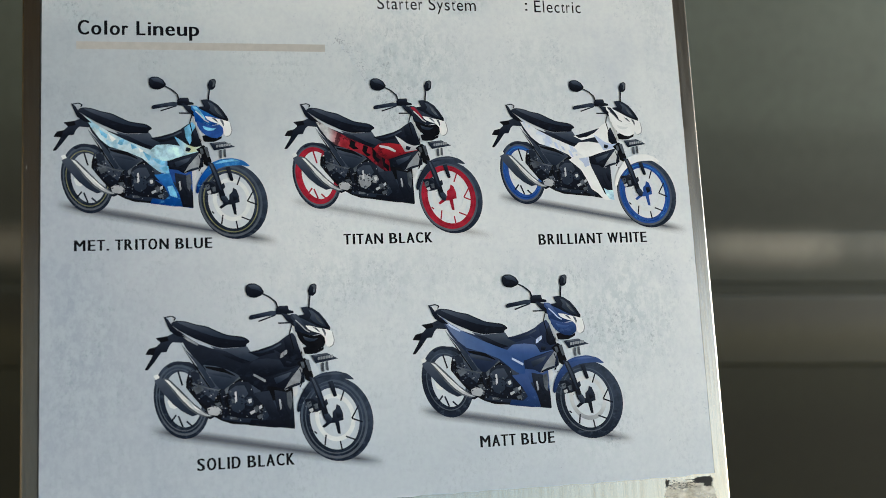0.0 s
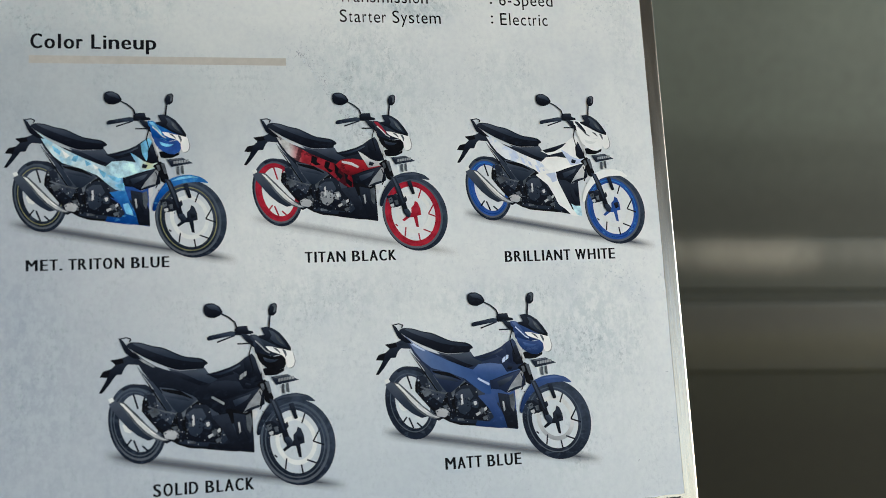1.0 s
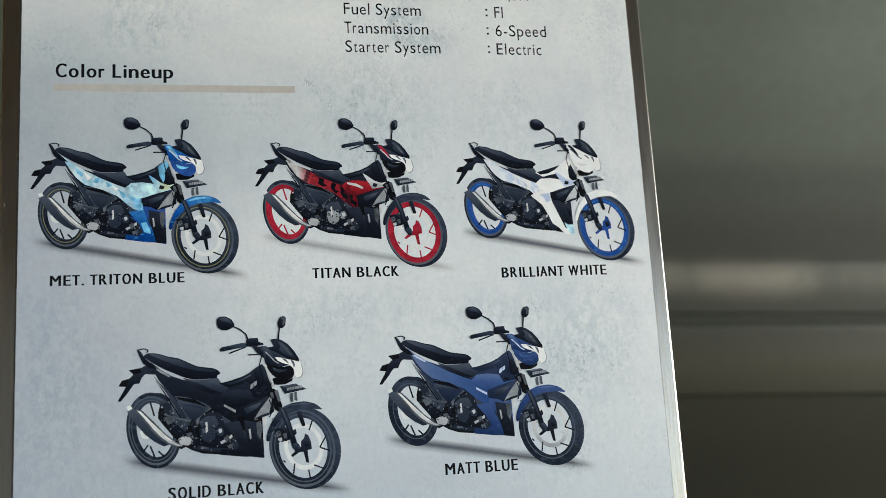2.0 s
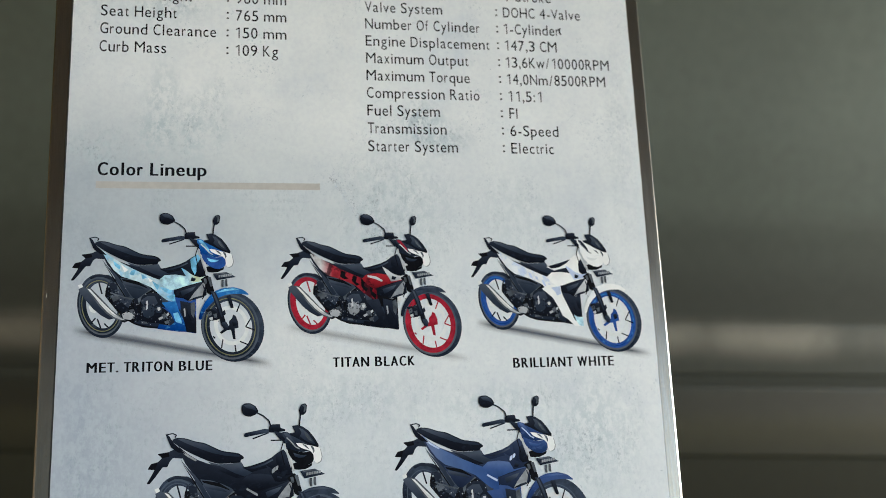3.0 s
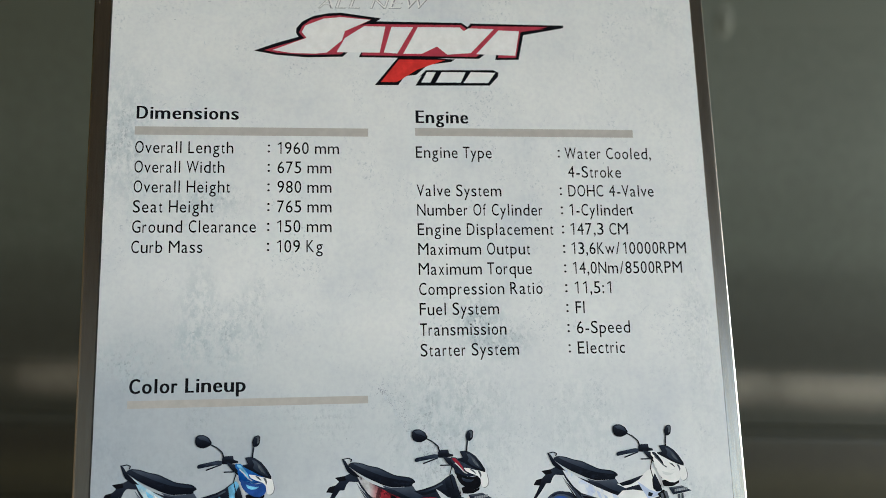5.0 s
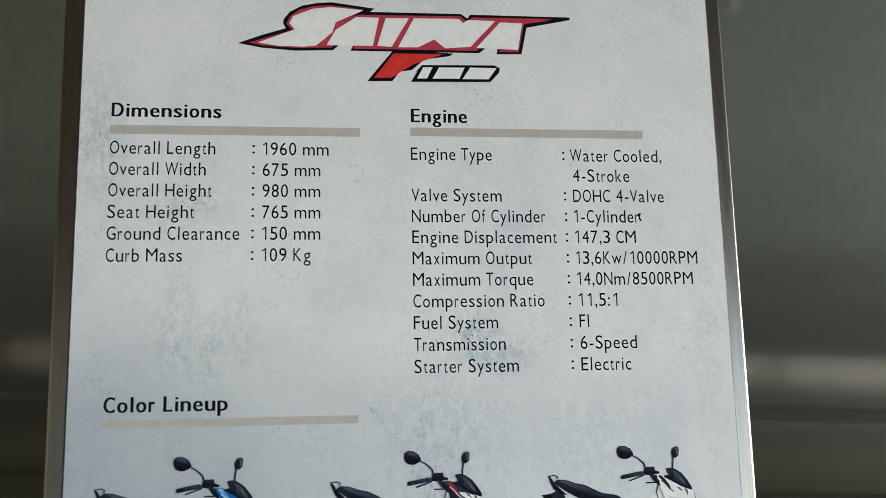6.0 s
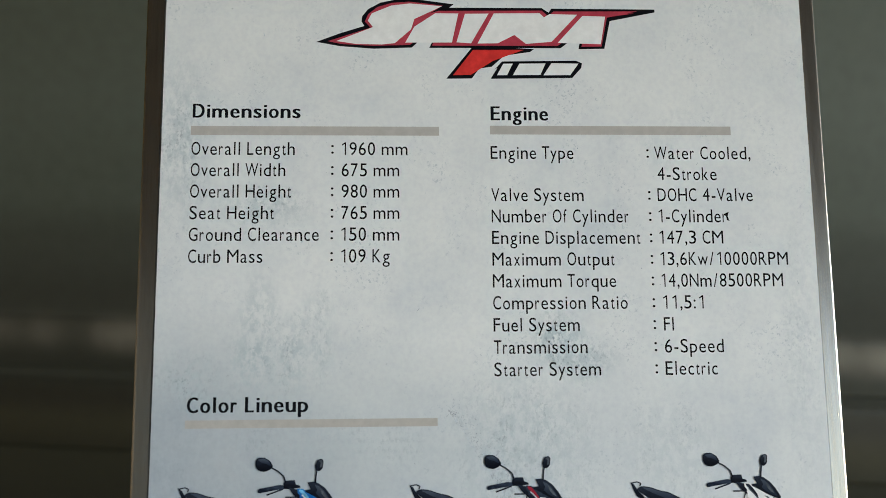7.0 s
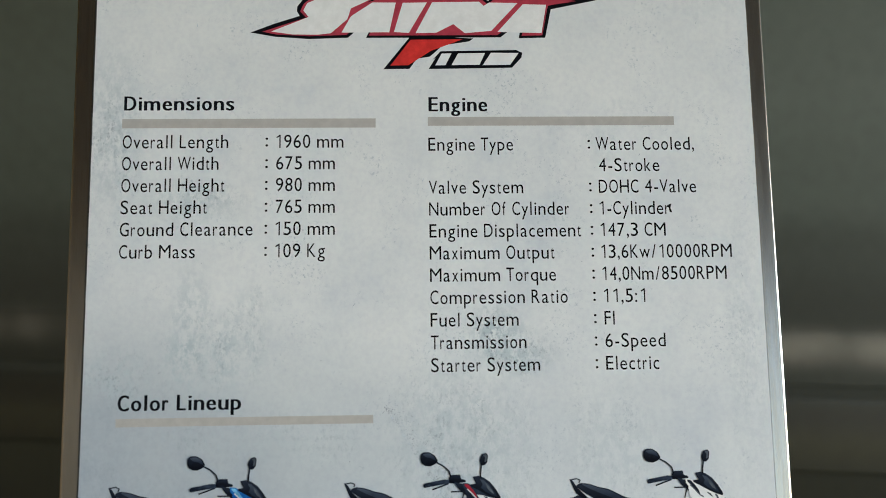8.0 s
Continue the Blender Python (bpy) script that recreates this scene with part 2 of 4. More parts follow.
GLEAM = run_ink("muffler_ink", (0.0, (0.74, 0.75, 0.77)), (0.5, (0.68, 0.7, 0.72)), (0.85, (0.42, 0.44, 0.48)), (1.0, (0.6, 0.62, 0.65)), grain=0.15)
GREY = ink("grey_ink", (0.27, 0.29, 0.32), grain=0.25)
WHITE = ink("white_ink", (0.84, 0.85, 0.86), grain=0.04)
DISC = ink("disc_ink", (0.7, 0.725, 0.74), grain=0.05)
RED = ink("red_ink", (0.3, 0.013, 0.03), grain=0.3)
LOGO_RED = ink("logo_red_ink", (0.62, 0.04, 0.035))
FLAME = shaded_ink("flame_red_ink", (0.36, 0.02, 0.03), (0.27, 0.012, 0.022), (0.09, 0.006, 0.01), fleck=(0.03, 0.006, 0.01))
CRIMSON = ink("crimson_ink", (0.3, 0.02, 0.04))
BLUE = ink("blue_ink", (0.025, 0.075, 0.3), grain=0.2)
BRIGHT = shaded_ink("bright_blue_ink", (0.035, 0.18, 0.54), (0.012, 0.085, 0.37), (0.006, 0.035, 0.2), grain=0.3, fleck=(0.09, 0.32, 0.66))
MATT = shaded_ink("matt_blue_ink", (0.045, 0.085, 0.24), (0.022, 0.05, 0.165), (0.012, 0.028, 0.095), fleck=(0.05, 0.09, 0.24))
MATT_LIGHT = shaded_ink("matt_light_blue_ink", (0.1, 0.155, 0.34), (0.046, 0.095, 0.27), (0.025, 0.06, 0.19))
INDIGO = shaded_ink("indigo_ink", (0.036, 0.052, 0.11), (0.018, 0.028, 0.066), (0.01, 0.016, 0.04))
PALE = ink("pale_blue_ink", (0.45, 0.68, 0.82), grain=0.45)
CYAN = ink("cyan_ink", (0.2, 0.5, 0.78), grain=0.35)
MIST = ink("mist_blue_ink", (0.52, 0.6, 0.8), grain=0.1)
RUN_ACCENT = run_ink("blue_to_yellow_ink", (0.0, (0.12, 0.4, 0.74)), (0.35, (0.5, 0.72, 0.84)), (0.62, (0.6, 0.66, 0.4)), (1.0, (0.62, 0.76, 0.8)), grain=0.2)
OLIVE = ink("olive_ink", (0.2, 0.2, 0.1), grain=0.3)
SMOKE = ink("smoke_ink", (0.085, 0.098, 0.12), grain=0.4)
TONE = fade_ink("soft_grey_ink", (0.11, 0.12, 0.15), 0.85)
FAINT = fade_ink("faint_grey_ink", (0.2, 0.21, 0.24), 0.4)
ADHESIVE = smear_material()
TAPE_AND_SHADE = rough_material("black_tape_and_edge_shade", (0.006, 0.006, 0.006), (0.02, 0.018, 0.016), 300, 0.6, 0.6, 0.001)
DIM = rough_material("dull_brown_paint", (0.33, 0.27, 0.2), (0.43, 0.36, 0.27), 0.6, 0.8)
BROWN = rough_material("dark_brown_paint", (0.1, 0.07, 0.034), (0.145, 0.104, 0.055), 0.7, 0.7)
PALE_FORM = rough_material("pale_form_paint", (0.175, 0.194, 0.162), (0.195, 0.215, 0.182), 40, 0.7, 0.05, 0.0005)

# tone of the back wall along it: side light painted in, darker towards one end
WALL_SHADE = [(-0.9, 0.78), (-0.2, 0.82), (0.6, 0.9), (0.8, 0.95), (1.1, 1.17)]


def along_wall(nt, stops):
    """Fall-off of light towards one end of the wall, painted into its colour, uneven: places along it in metres from -2
    to 2 with their tone.
    """
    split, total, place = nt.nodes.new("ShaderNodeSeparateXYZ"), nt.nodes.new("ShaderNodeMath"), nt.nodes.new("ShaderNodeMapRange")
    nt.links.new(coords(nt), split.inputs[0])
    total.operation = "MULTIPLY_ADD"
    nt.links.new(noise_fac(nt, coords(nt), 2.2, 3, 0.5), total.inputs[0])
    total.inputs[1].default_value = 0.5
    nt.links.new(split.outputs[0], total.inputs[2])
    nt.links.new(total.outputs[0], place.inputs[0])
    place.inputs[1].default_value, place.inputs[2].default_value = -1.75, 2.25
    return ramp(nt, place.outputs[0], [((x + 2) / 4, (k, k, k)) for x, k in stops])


def upper_wall_material():
    m, nt, b = material("grey_green_wall", 0.5)
    b.inputs["Specular IOR Level"].default_value = 0.4
    c = ramp(nt, noise_fac(nt, coords(nt), 0.9, 4, 0.5), [(0.3, (0.148, 0.168, 0.138)), (0.7, (0.162, 0.184, 0.152))])
    # the fall-off of side light is multiplied into the paint colour
    c = mixed(nt, "MULTIPLY", 1.0, c, along_wall(nt, WALL_SHADE))
    nt.links.new(c, b.inputs["Base Color"])
    bumped(nt, b, noise_fac(nt, coords(nt), 12, 4, 0.6), 0.03, 0.002)
    return m


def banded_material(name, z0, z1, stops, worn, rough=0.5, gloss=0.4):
    """Wall colour in bands one above another, feathered as if out of focus, with shade painted in: heights as parts of
    z0 to z1, with their colours; worn: a pale colour laid in patches, and where.
    """
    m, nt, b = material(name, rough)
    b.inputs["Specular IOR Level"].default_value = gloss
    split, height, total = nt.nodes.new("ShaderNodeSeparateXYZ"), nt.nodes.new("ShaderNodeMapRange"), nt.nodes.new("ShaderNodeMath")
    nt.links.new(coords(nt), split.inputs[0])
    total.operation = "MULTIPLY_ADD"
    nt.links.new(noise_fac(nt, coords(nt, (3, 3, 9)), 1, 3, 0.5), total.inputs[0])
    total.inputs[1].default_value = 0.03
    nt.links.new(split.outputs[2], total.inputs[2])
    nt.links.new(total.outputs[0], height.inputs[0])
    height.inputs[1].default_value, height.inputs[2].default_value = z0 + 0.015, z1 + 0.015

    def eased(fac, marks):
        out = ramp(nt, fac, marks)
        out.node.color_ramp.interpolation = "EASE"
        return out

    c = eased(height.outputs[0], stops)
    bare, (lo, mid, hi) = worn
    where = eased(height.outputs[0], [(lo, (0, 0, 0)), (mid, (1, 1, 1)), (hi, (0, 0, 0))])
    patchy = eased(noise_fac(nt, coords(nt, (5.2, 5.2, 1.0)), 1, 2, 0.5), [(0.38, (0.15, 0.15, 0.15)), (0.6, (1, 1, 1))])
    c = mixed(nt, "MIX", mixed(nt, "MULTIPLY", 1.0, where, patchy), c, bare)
    c = mixed(nt, "MULTIPLY", 1.0, c, along_wall(nt, WALL_SHADE))
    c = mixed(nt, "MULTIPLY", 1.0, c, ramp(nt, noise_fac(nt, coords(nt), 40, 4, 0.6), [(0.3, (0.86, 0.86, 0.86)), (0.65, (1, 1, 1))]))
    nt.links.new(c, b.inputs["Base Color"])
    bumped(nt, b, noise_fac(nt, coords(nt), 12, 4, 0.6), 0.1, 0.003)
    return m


WALL = upper_wall_material()
# dark below, lighter upwards: the wall's shading is painted into these colours
SHADED_BANDS = banded_material("banded_shaded_wall", 0.5, 1.5, [(0.0, (0.02, 0.019, 0.011)), (0.13, (0.027, 0.0265, 0.015)), (0.2, (0.045, 0.042, 0.024)), (0.25, (0.029, 0.028, 0.0185)), (0.3, (0.04, 0.042, 0.031)), (0.44, (0.048, 0.05, 0.038)), (0.54, (0.068, 0.074, 0.058)), (0.64, (0.112, 0.126, 0.102)), (0.82, (0.15, 0.17, 0.14)), (1.0, (0.158, 0.18, 0.148))], ((0.185, 0.17, 0.133), (0.315, 0.37, 0.42)))
FLOOR = rough_material("dark_floor", (0.05, 0.046, 0.036), (0.085, 0.078, 0.06), 0.9, 0.6)
GROUND = rough_material("outdoor_ground", (0.2, 0.195, 0.18), (0.3, 0.29, 0.27), 0.4, 0.9)

# ---- building helpers ----


def part(name, bm, mats, parent=None, label=""):
    """Links a bmesh as one mesh object, under a thing or a part."""
    me = bpy.data.meshes.new(name)
    bm.to_mesh(me)
    bm.free()
    for m in mats if isinstance(mats, (list, tuple)) else [mats]:
        me.materials.append(m)
    ob = new(name, me)
    ob.parent = parent
    return tagged(ob, label)


def block(bm, x0, x1, y0, y1, z0, z1, bevel=0.0, mat=0):
    made = bmesh.ops.create_cube(bm, size=1.0, matrix=Matrix.Translation(((x0 + x1) / 2, (y0 + y1) / 2, (z0 + z1) / 2)) @ Matrix.Diagonal((x1 - x0, y1 - y0, z1 - z0, 1)))
    faces = {f for v in made["verts"] for f in v.link_faces}
    if bevel:
        edges = list({e for f in faces for e in f.edges})
        done = bmesh.ops.bevel(bm, geom=edges, offset=bevel, segments=5, affect="EDGES", profile=0.6)
        faces |= set(done["faces"])
    for f in faces:
        if f.is_valid:
            f.material_index = mat
    return bm


def structure(name, boxes, mat, label, category):
    bm = bmesh.new()
    for b in boxes:
        block(bm, *b)
    return tagged(part(name, bm, mat), label, category, kind="structure")


# ---- the covered place round the sign ----
structure("ground", [(-400, 400, -400, 400, -0.3, -0.02)], GROUND, "pale grey outdoor concrete ground around the shelter", "ground")
structure("floor", [(-7.15, 7.15, -4.1, 4.2, -0.018, 0.0)], FLOOR, "dark brownish floor under the roof", "floor")
# unseen; set close and dark so that less light comes from the left
structure("wall_west", [(-1.75, -1.6, -4.1, 1.95, 0.0, 3.3)], BROWN, "unseen dark brown side wall that cuts light from the left", "wall")
# unseen; added as the brown that the steel rim mirrors
structure("wall_front", [(-9.0, -0.6, -7.4, -7.2, -0.02, 6.0)], DIM, "unseen dull brown wall for the steel rim to mirror", "wall")
# unseen; added to dim the background and darken the rim's upper reflection
structure("ceiling", [(-7.15, 7.15, -4.25, 4.2, 3.3, 3.45)], DIM, "unseen dull brown ceiling that dims the place", "ceiling")

# the back wall stands at an angle behind the sign: a glossy upper part, a ledge of pale blocks, a dark lower part with a tan rail
BACK = pose(0, 1.3, 0, 0, 0, -8.0)


def on_back(ob):
    ob.matrix_world = BACK
    return ob


def moulding(name, profile, mat, label, category):
    """A length of the wall's face swept along it: rows of depth and height."""
    bm = bmesh.new()
    rows = [[bm.verts.new((x, d, z)) for d, z in profile] for x in (-7.2, 7.2)]
    for k in range(len(profile)):
        j = (k + 1) % len(profile)
        bm.faces.new((rows[0][k], rows[0][j], rows[1][j], rows[1][k]))
    for r in rows:
        bm.faces.new(r)
    bmesh.ops.recalc_face_normals(bm, faces=list(bm.faces))
    for f in bm.faces:
        f.smooth = len(f.verts) == 4
    return on_back(tagged(part(name, bm, mat), label, category, kind="structure"))


def swell(z0, z1, out, n=14):
    """A soft round swelling of the wall's face between two heights."""
    face = [(-out * math.sin(math.pi * k / n) ** 2 - 0.001, z0 + (z1 - z0) * k / n) for k in range(n + 1)]
    return face + [(0.0, z1), (0.0, z0)]


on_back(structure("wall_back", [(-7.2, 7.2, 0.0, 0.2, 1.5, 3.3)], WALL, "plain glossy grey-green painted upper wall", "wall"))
on_back(structure("wall_back_lower", [(-7.2, 7.2, 0.0, 0.2, 0.0, 1.5)], SHADED_BANDS, "lower wall with blurred olive and tan bands, shading painted in", "wall"))
moulding("ledge", swell(0.8, 0.9, 0.002), SHADED_BANDS, "soft rounded pale ledge along the wall", "ledge")
moulding("rail", swell(0.64, 0.78, 0.0025), SHADED_BANDS, "dull tan rounded rail along the dark lower wall", "rail")

# ---- sign stand ----
MM = 0.001
stand = tagged(new("sign_stand"), "brushed stainless steel sign stand with a leaning panel", "sign stand")
stand.matrix_world = pose(0, 0.2, 0)
to_board = pose(0, 0.2, 0).inverted() @ BOARD


def stand_part(name, bm, mat, label="", tilted=False):
    ob = part(name, bm, mat, stand, label)
    for f in ob.data.polygons:
        f.use_smooth = False
    if tilted:
        ob.matrix_basis = to_board
    return ob


for u, v, tall in ((-154.6, 148.0, 2.2), (-155.0, 401.0, 3.0), (-154.2, 392.0, 1.6), (153.6, 205.0, 1.2)):
    nick = block(bmesh.new(), u * MM - 0.0003, u * MM + 0.0003, -0.0002, 0.0004, v * MM, (v + tall) * MM, 0.00015)
    stand_part("nick", nick, STEEL, "bright nick in the rim", True)
slab = block(bmesh.new(), -0.156, 0.1558, 0.0, 0.012, -0.03, 0.431, 0.0012)
for v in slab.verts:
    if v.co.x < 0:
        v.co.x -= 0.0035 * max(v.co.z, 0)   # one long edge runs a little askew
panel = stand_part("panel", slab, STEEL, "worn brushed steel panel with rounded rim", True)
stand_part("post", block(bmesh.new(), -0.02, 0.02, -0.005, 0.035, 0.012, 1.1, 0.003), STEEL_DARK, "square steel post")
stand_part("base_plate", block(bmesh.new(), -0.17, 0.17, -0.17, 0.17, 0.0, 0.012, 0.003), STEEL_DARK, "flat steel base plate")
stand_part("bracket", block(bmesh.new(), -0.045, 0.045, 0.012, 0.12, 0.06, 0.1, 0.002), STEEL_DARK, "steel bracket behind the panel", True)

# ---- printed sheet ----
poster = tagged(new("printed_poster"), "white printed specification poster with motorcycle pictures on steel panel", "poster")
poster.matrix_world = BOARD
THICK, STEP = 0.0004, 0.000003


def sheet_point(u, v, layer):
    """Millimetres from the sheet's lower left corner, and the layer of print, in the poster's axes."""
    return (u - 148.5) * MM, -THICK - STEP * layer, v * MM


def flat(bm, pts, layer, mat=0):
    f = bm.faces.new([bm.verts.new(sheet_point(u, v, layer)) for u, v in pts])
    f.normal_update()
    if f.normal.y > 0:
        f.normal_flip()
    f.material_index = mat
    return bm


def ring(bm, c, outer, inner, layer, slant, mat=0, n=44, shift=(0, 0)):
    """A slanted elliptical ring: centre, outer radii, inner radii."""
    rows = []
    for k in range(n):
        a = 2 * math.pi * k / n
        pts = []
        for (rx, ry), (sx, sy) in ((outer, (0, 0)), (inner, shift)):
            pts.append(bm.verts.new(sheet_point(c[0] + sx + rx * math.cos(a) - slant * ry * math.sin(a), c[1] + sy + ry * math.sin(a), layer)))
        rows.append(pts)
    for k in range(n):
        (o0, i0), (o1, i1) = rows[k], rows[(k + 1) % n]
        f = bm.faces.new((o0, o1, i1, i0))
        f.normal_update()
        if f.normal.y > 0:
            f.normal_flip()
        f.material_index = mat
    return bm


def disc(bm, c, radii, layer, slant, mat=0, n=24):
    return flat(bm, [(c[0] + radii[0] * math.cos(2 * math.pi * k / n) - slant * radii[1] * math.sin(2 * math.pi * k / n), c[1] + radii[1] * math.sin(2 * math.pi * k / n)) for k in range(n)], layer, mat)


def rounded(pts, most=0.28):
    """The outline with its corners cut twice, by at most a given length."""
    for _ in range(2):
        out = []
        for k, (u, v) in enumerate(pts):
            for a, b in (pts[k - 1], pts[(k + 1) % len(pts)]):
                d = math.hypot(a - u, b - v)
                f = min(0.25, most / max(d, 0.01))
                out.append((u + f * (a - u), v + f * (b - v)))
        pts, most = out, most * 0.4
    return pts


def stroke(bm, pts, width, layer, mat=0):
    for (u0, v0), (u1, v1) in zip(pts, pts[1:]):
        d = math.hypot(u1 - u0, v1 - v0)
        nu, nv = -(v1 - v0) / d * width / 2, (u1 - u0) / d * width / 2
        flat(bm, [(u0 + nu, v0 + nv), (u1 + nu, v1 + nv), (u1 - nu, v1 - nv), (u0 - nu, v0 - nv)], layer, mat)
    return bm


def sheet():
    """The sheet: thin, slightly worn along its edges, its corners a little rounded."""
    rng = random.Random(4)
    pts = []
    for k in range(61):
        pts.append((297 * k / 60, -0.4 + rng.uniform(-0.25, 0.25) + (0.5 if k > 57 else 0)))
    for k in range(1, 85):
        pts.append((297 + rng.uniform(-0.08, 0.06), 420 * k / 85))
    for k in range(61):
        pts.append((297 - 297 * k / 60, 420))
    for k in range(1, 85):
        pts.append((rng.uniform(-0.05, 0.07), 420 - 420 * k / 85))
    bm = bmesh.new()
    flat(bm, pts, 0)
    back = bmesh.ops.extrude_face_region(bm, geom=list(bm.faces))
    for v in back["geom"]:
        if isinstance(v, bmesh.types.BMVert):
            v.co.y = -0.00002
    bmesh.ops.recalc_face_normals(bm, faces=list(bm.faces))
    return bm


part("sheet", sheet(), PAPER, poster, "white paper with a blue-grey mottled print")


def seam(u0, u1):
    """A thin dark strip that paints the sheet edge's shadow along a long edge of the sheet."""
    rng = random.Random(int(u0 * 10) + 900)
    left, right = [], []
    for k in range(85):
        v = 420 * k / 84
        left.append((u0 + rng.uniform(-0.08, 0.08), v))
        right.append((u1, v))
    bm = bmesh.new()
    for (a, b), (c, d) in zip(zip(left, left[1:]), zip(right, right[1:])):
        flat(bm, [a, b, d, c], -50)
    return part("edge_shadow_line", bm, TAPE_AND_SHADE, poster, "thin dark strip painted as the sheet edge's shadow")


# shadow lines beside the sheet, drawn as dark strips
seam(-0.75, 0.2)
seam(296.9, 297.2)

# flecks of the printed concrete pattern: a scuffed wedge with a slanting edge, and stray scratches
rng = random.Random(21)
flecks = bmesh.new()
for k in range(900):
    if k < 710:
        along, away = rng.random(), abs(rng.gauss(0, 1))
        u, v = 128 + 30 * along + away * (2 + 12 * along) * rng.random(), 209 - 46 * along + away * 5 * rng.random()
    else:
        u, v = rng.uniform(3, 294), rng.uniform(3, 417)
    r, turn = rng.uniform(0.1, 0.34), rng.uniform(0, 3.1)
    thin = rng.uniform(0.3, 0.9)
    if k > 850:
        r, thin = rng.uniform(0.5, 1.2), 0.14
    pts = []
    for a in (0.4, 2.1, 3.7, 5.2):
        x, y = r * math.cos(a), r * thin * math.sin(a)
        pts.append((u + x * math.cos(turn) - y * math.sin(turn), v + x * math.sin(turn) + y * math.cos(turn)))
    flat(flecks, pts, 0.5 + 0.01 * (k % 40))
tagged(part("print_fleck", flecks, FLECK, poster), kind="stuff")

# writing
probe = {}


def letters(text, offset=0.0):
    """The outlines of a text in the built-in font, as a filled mesh at size 1."""
    cu = bpy.data.curves.new("letters", "FONT")
    cu.body, cu.offset, cu.resolution_u = text, offset, 4
    ob = new("letters", cu)
    dg = bpy.context.evaluated_depsgraph_get()
    me = bpy.data.meshes.new_from_object(ob.evaluated_get(dg))
    bpy.data.objects.remove(ob)
    bpy.data.curves.remove(cu)
    return me


def cap_height():
    if "cap" not in probe:
        me = letters("H")
        probe["cap"] = max(v.co.y for v in me.vertices)
        bpy.data.meshes.remove(me)
    return probe["cap"]


# advance widths of the print's narrow sans-serif, in thousandths of its size
WIDTHS = dict(zip("ABCDEFGHIKLMNOPRSTUVW", (590, 630, 600, 650, 560, 530, 650, 680, 280, 610, 500, 810, 690, 670, 600, 620, 570, 530, 670, 570, 860)))
WIDTHS.update(zip("abcdefghijklmnopqrstuvwxyz", (520, 560, 470, 560, 530, 320, 550, 560, 260, 260, 510, 280, 850, 560, 550, 560, 560, 370, 470, 345, 560, 480, 730, 490, 480, 440)))
WIDTHS.update(zip("0123456789", (560,) * 10))
WIDTHS.update({" ": 285, ":": 260, ",": 250, ".": 260, "-": 390, "/": 420})
NARROW = "Iijl:,.-/"


def glyph(ch, offset):
    """One character of the built-in font as points and faces at size 1; the figure one gets a flag, as in the print."""
    if ch in "M4WKNAVvwy":
        offset = min(offset, 0.0)
    if (ch, offset) not in probe:
        if ch == "1":
            h, w, o = cap_height(), 0.075, offset
            pts = [(0.3 - o, -o), (0.3 + w + o, -o), (0.3 + w + o, h + o), (0.315 - o, h + o), (0.12 - o, h * 0.83), (0.145, h * 0.745 - o), (0.3 - o, h * 0.865 - o)]
            probe[ch, offset] = (pts, [(6, 5, 4, 3), (0, 1, 2, 3, 6)])
        else:
            me = letters(ch, offset)
            probe[ch, offset] = ([(v.co.x, v.co.y) for v in me.vertices], [tuple(f.vertices) for f in me.polygons])
            bpy.data.meshes.remove(me)
    return probe[ch, offset]


def write(name, text, u0, u1, base, cap, mat, layer=2, bold=0.0, slope=0.0, slant=0.0, label="", thin=0.0, wide=1.0):
    """One run of writing from u0 to u1 on a base line, with capitals of a given height; bold: millimetres added to its strokes; thin: growth of the outline."""
    at, placed = 0.0, []
    for ch in text:
        advance = WIDTHS[ch] / 1000
        if ch != " ":
            pts, faces = glyph(ch, thin)
            lo, hi = min(p[0] for p in pts), max(p[0] for p in pts)
            ink_width = hi - lo if ch in NARROW or ch == "1" else advance - (0.06 if ch in "AVTWvwy" else 0.12)
            left = at + (advance - ink_width) / 2
            placed.append(([(left + (x - lo) / (hi - lo) * ink_width, y) for x, y in pts], faces))
        at += advance * wide
    lo = min(p[0] for pts, _ in placed for p in pts)
    hi = max(p[0] for pts, _ in placed for p in pts)
    k, steps = cap / cap_height(), (-0.5, 0.0, 0.5) if bold else (0.0,)
    bm = bmesh.new()
    for n, shift in enumerate(steps):
        for pts, faces in placed:
            made = []
            for x, y in pts:
                f, h = (x - lo) / (hi - lo), y * k
                made.append(bm.verts.new(sheet_point(u0 + bold / 2 + shift * bold + f * (u1 - u0 - bold) + slant * h, base + h + slope * f * (u1 - u0), layer + 0.25 * n)))
            for ids in faces:
                f = bm.faces.new([made[j] for j in ids])
                f.normal_update()
                if f.normal.y > 0:
                    f.normal_flip()
    return part(name, bm, mat, poster, label)


def bar(name, u0, u1, v0, v1):
    return part(name, flat(bmesh.new(), [(u0, v0), (u1, v0), (u1, v1), (u0, v1)], 1), BAR, poster, "taupe rule under the heading")


write("heading", "Dimensions", 13.6, 62.2, 340.8, 6.5, BLACK, bold=0.52, thin=0.0, wide=1.05)
bar("heading_bar", 13.0, 125.2, 332.7, 336.9)
write("heading", "Engine", 149.0, 175.6, 340.1, 6.6, BLACK, bold=0.52, thin=0.0, wide=1.05)
bar("heading_bar", 148.6, 260.6, 333.4, 337.5)
write("heading", "Color Lineup", 15.0, 67.2, 208.9, 6.6, BLACK, bold=0.52, thin=0.0, wide=1.05)
bar("heading_bar", 14.4, 123.5, 202.2, 205.7)

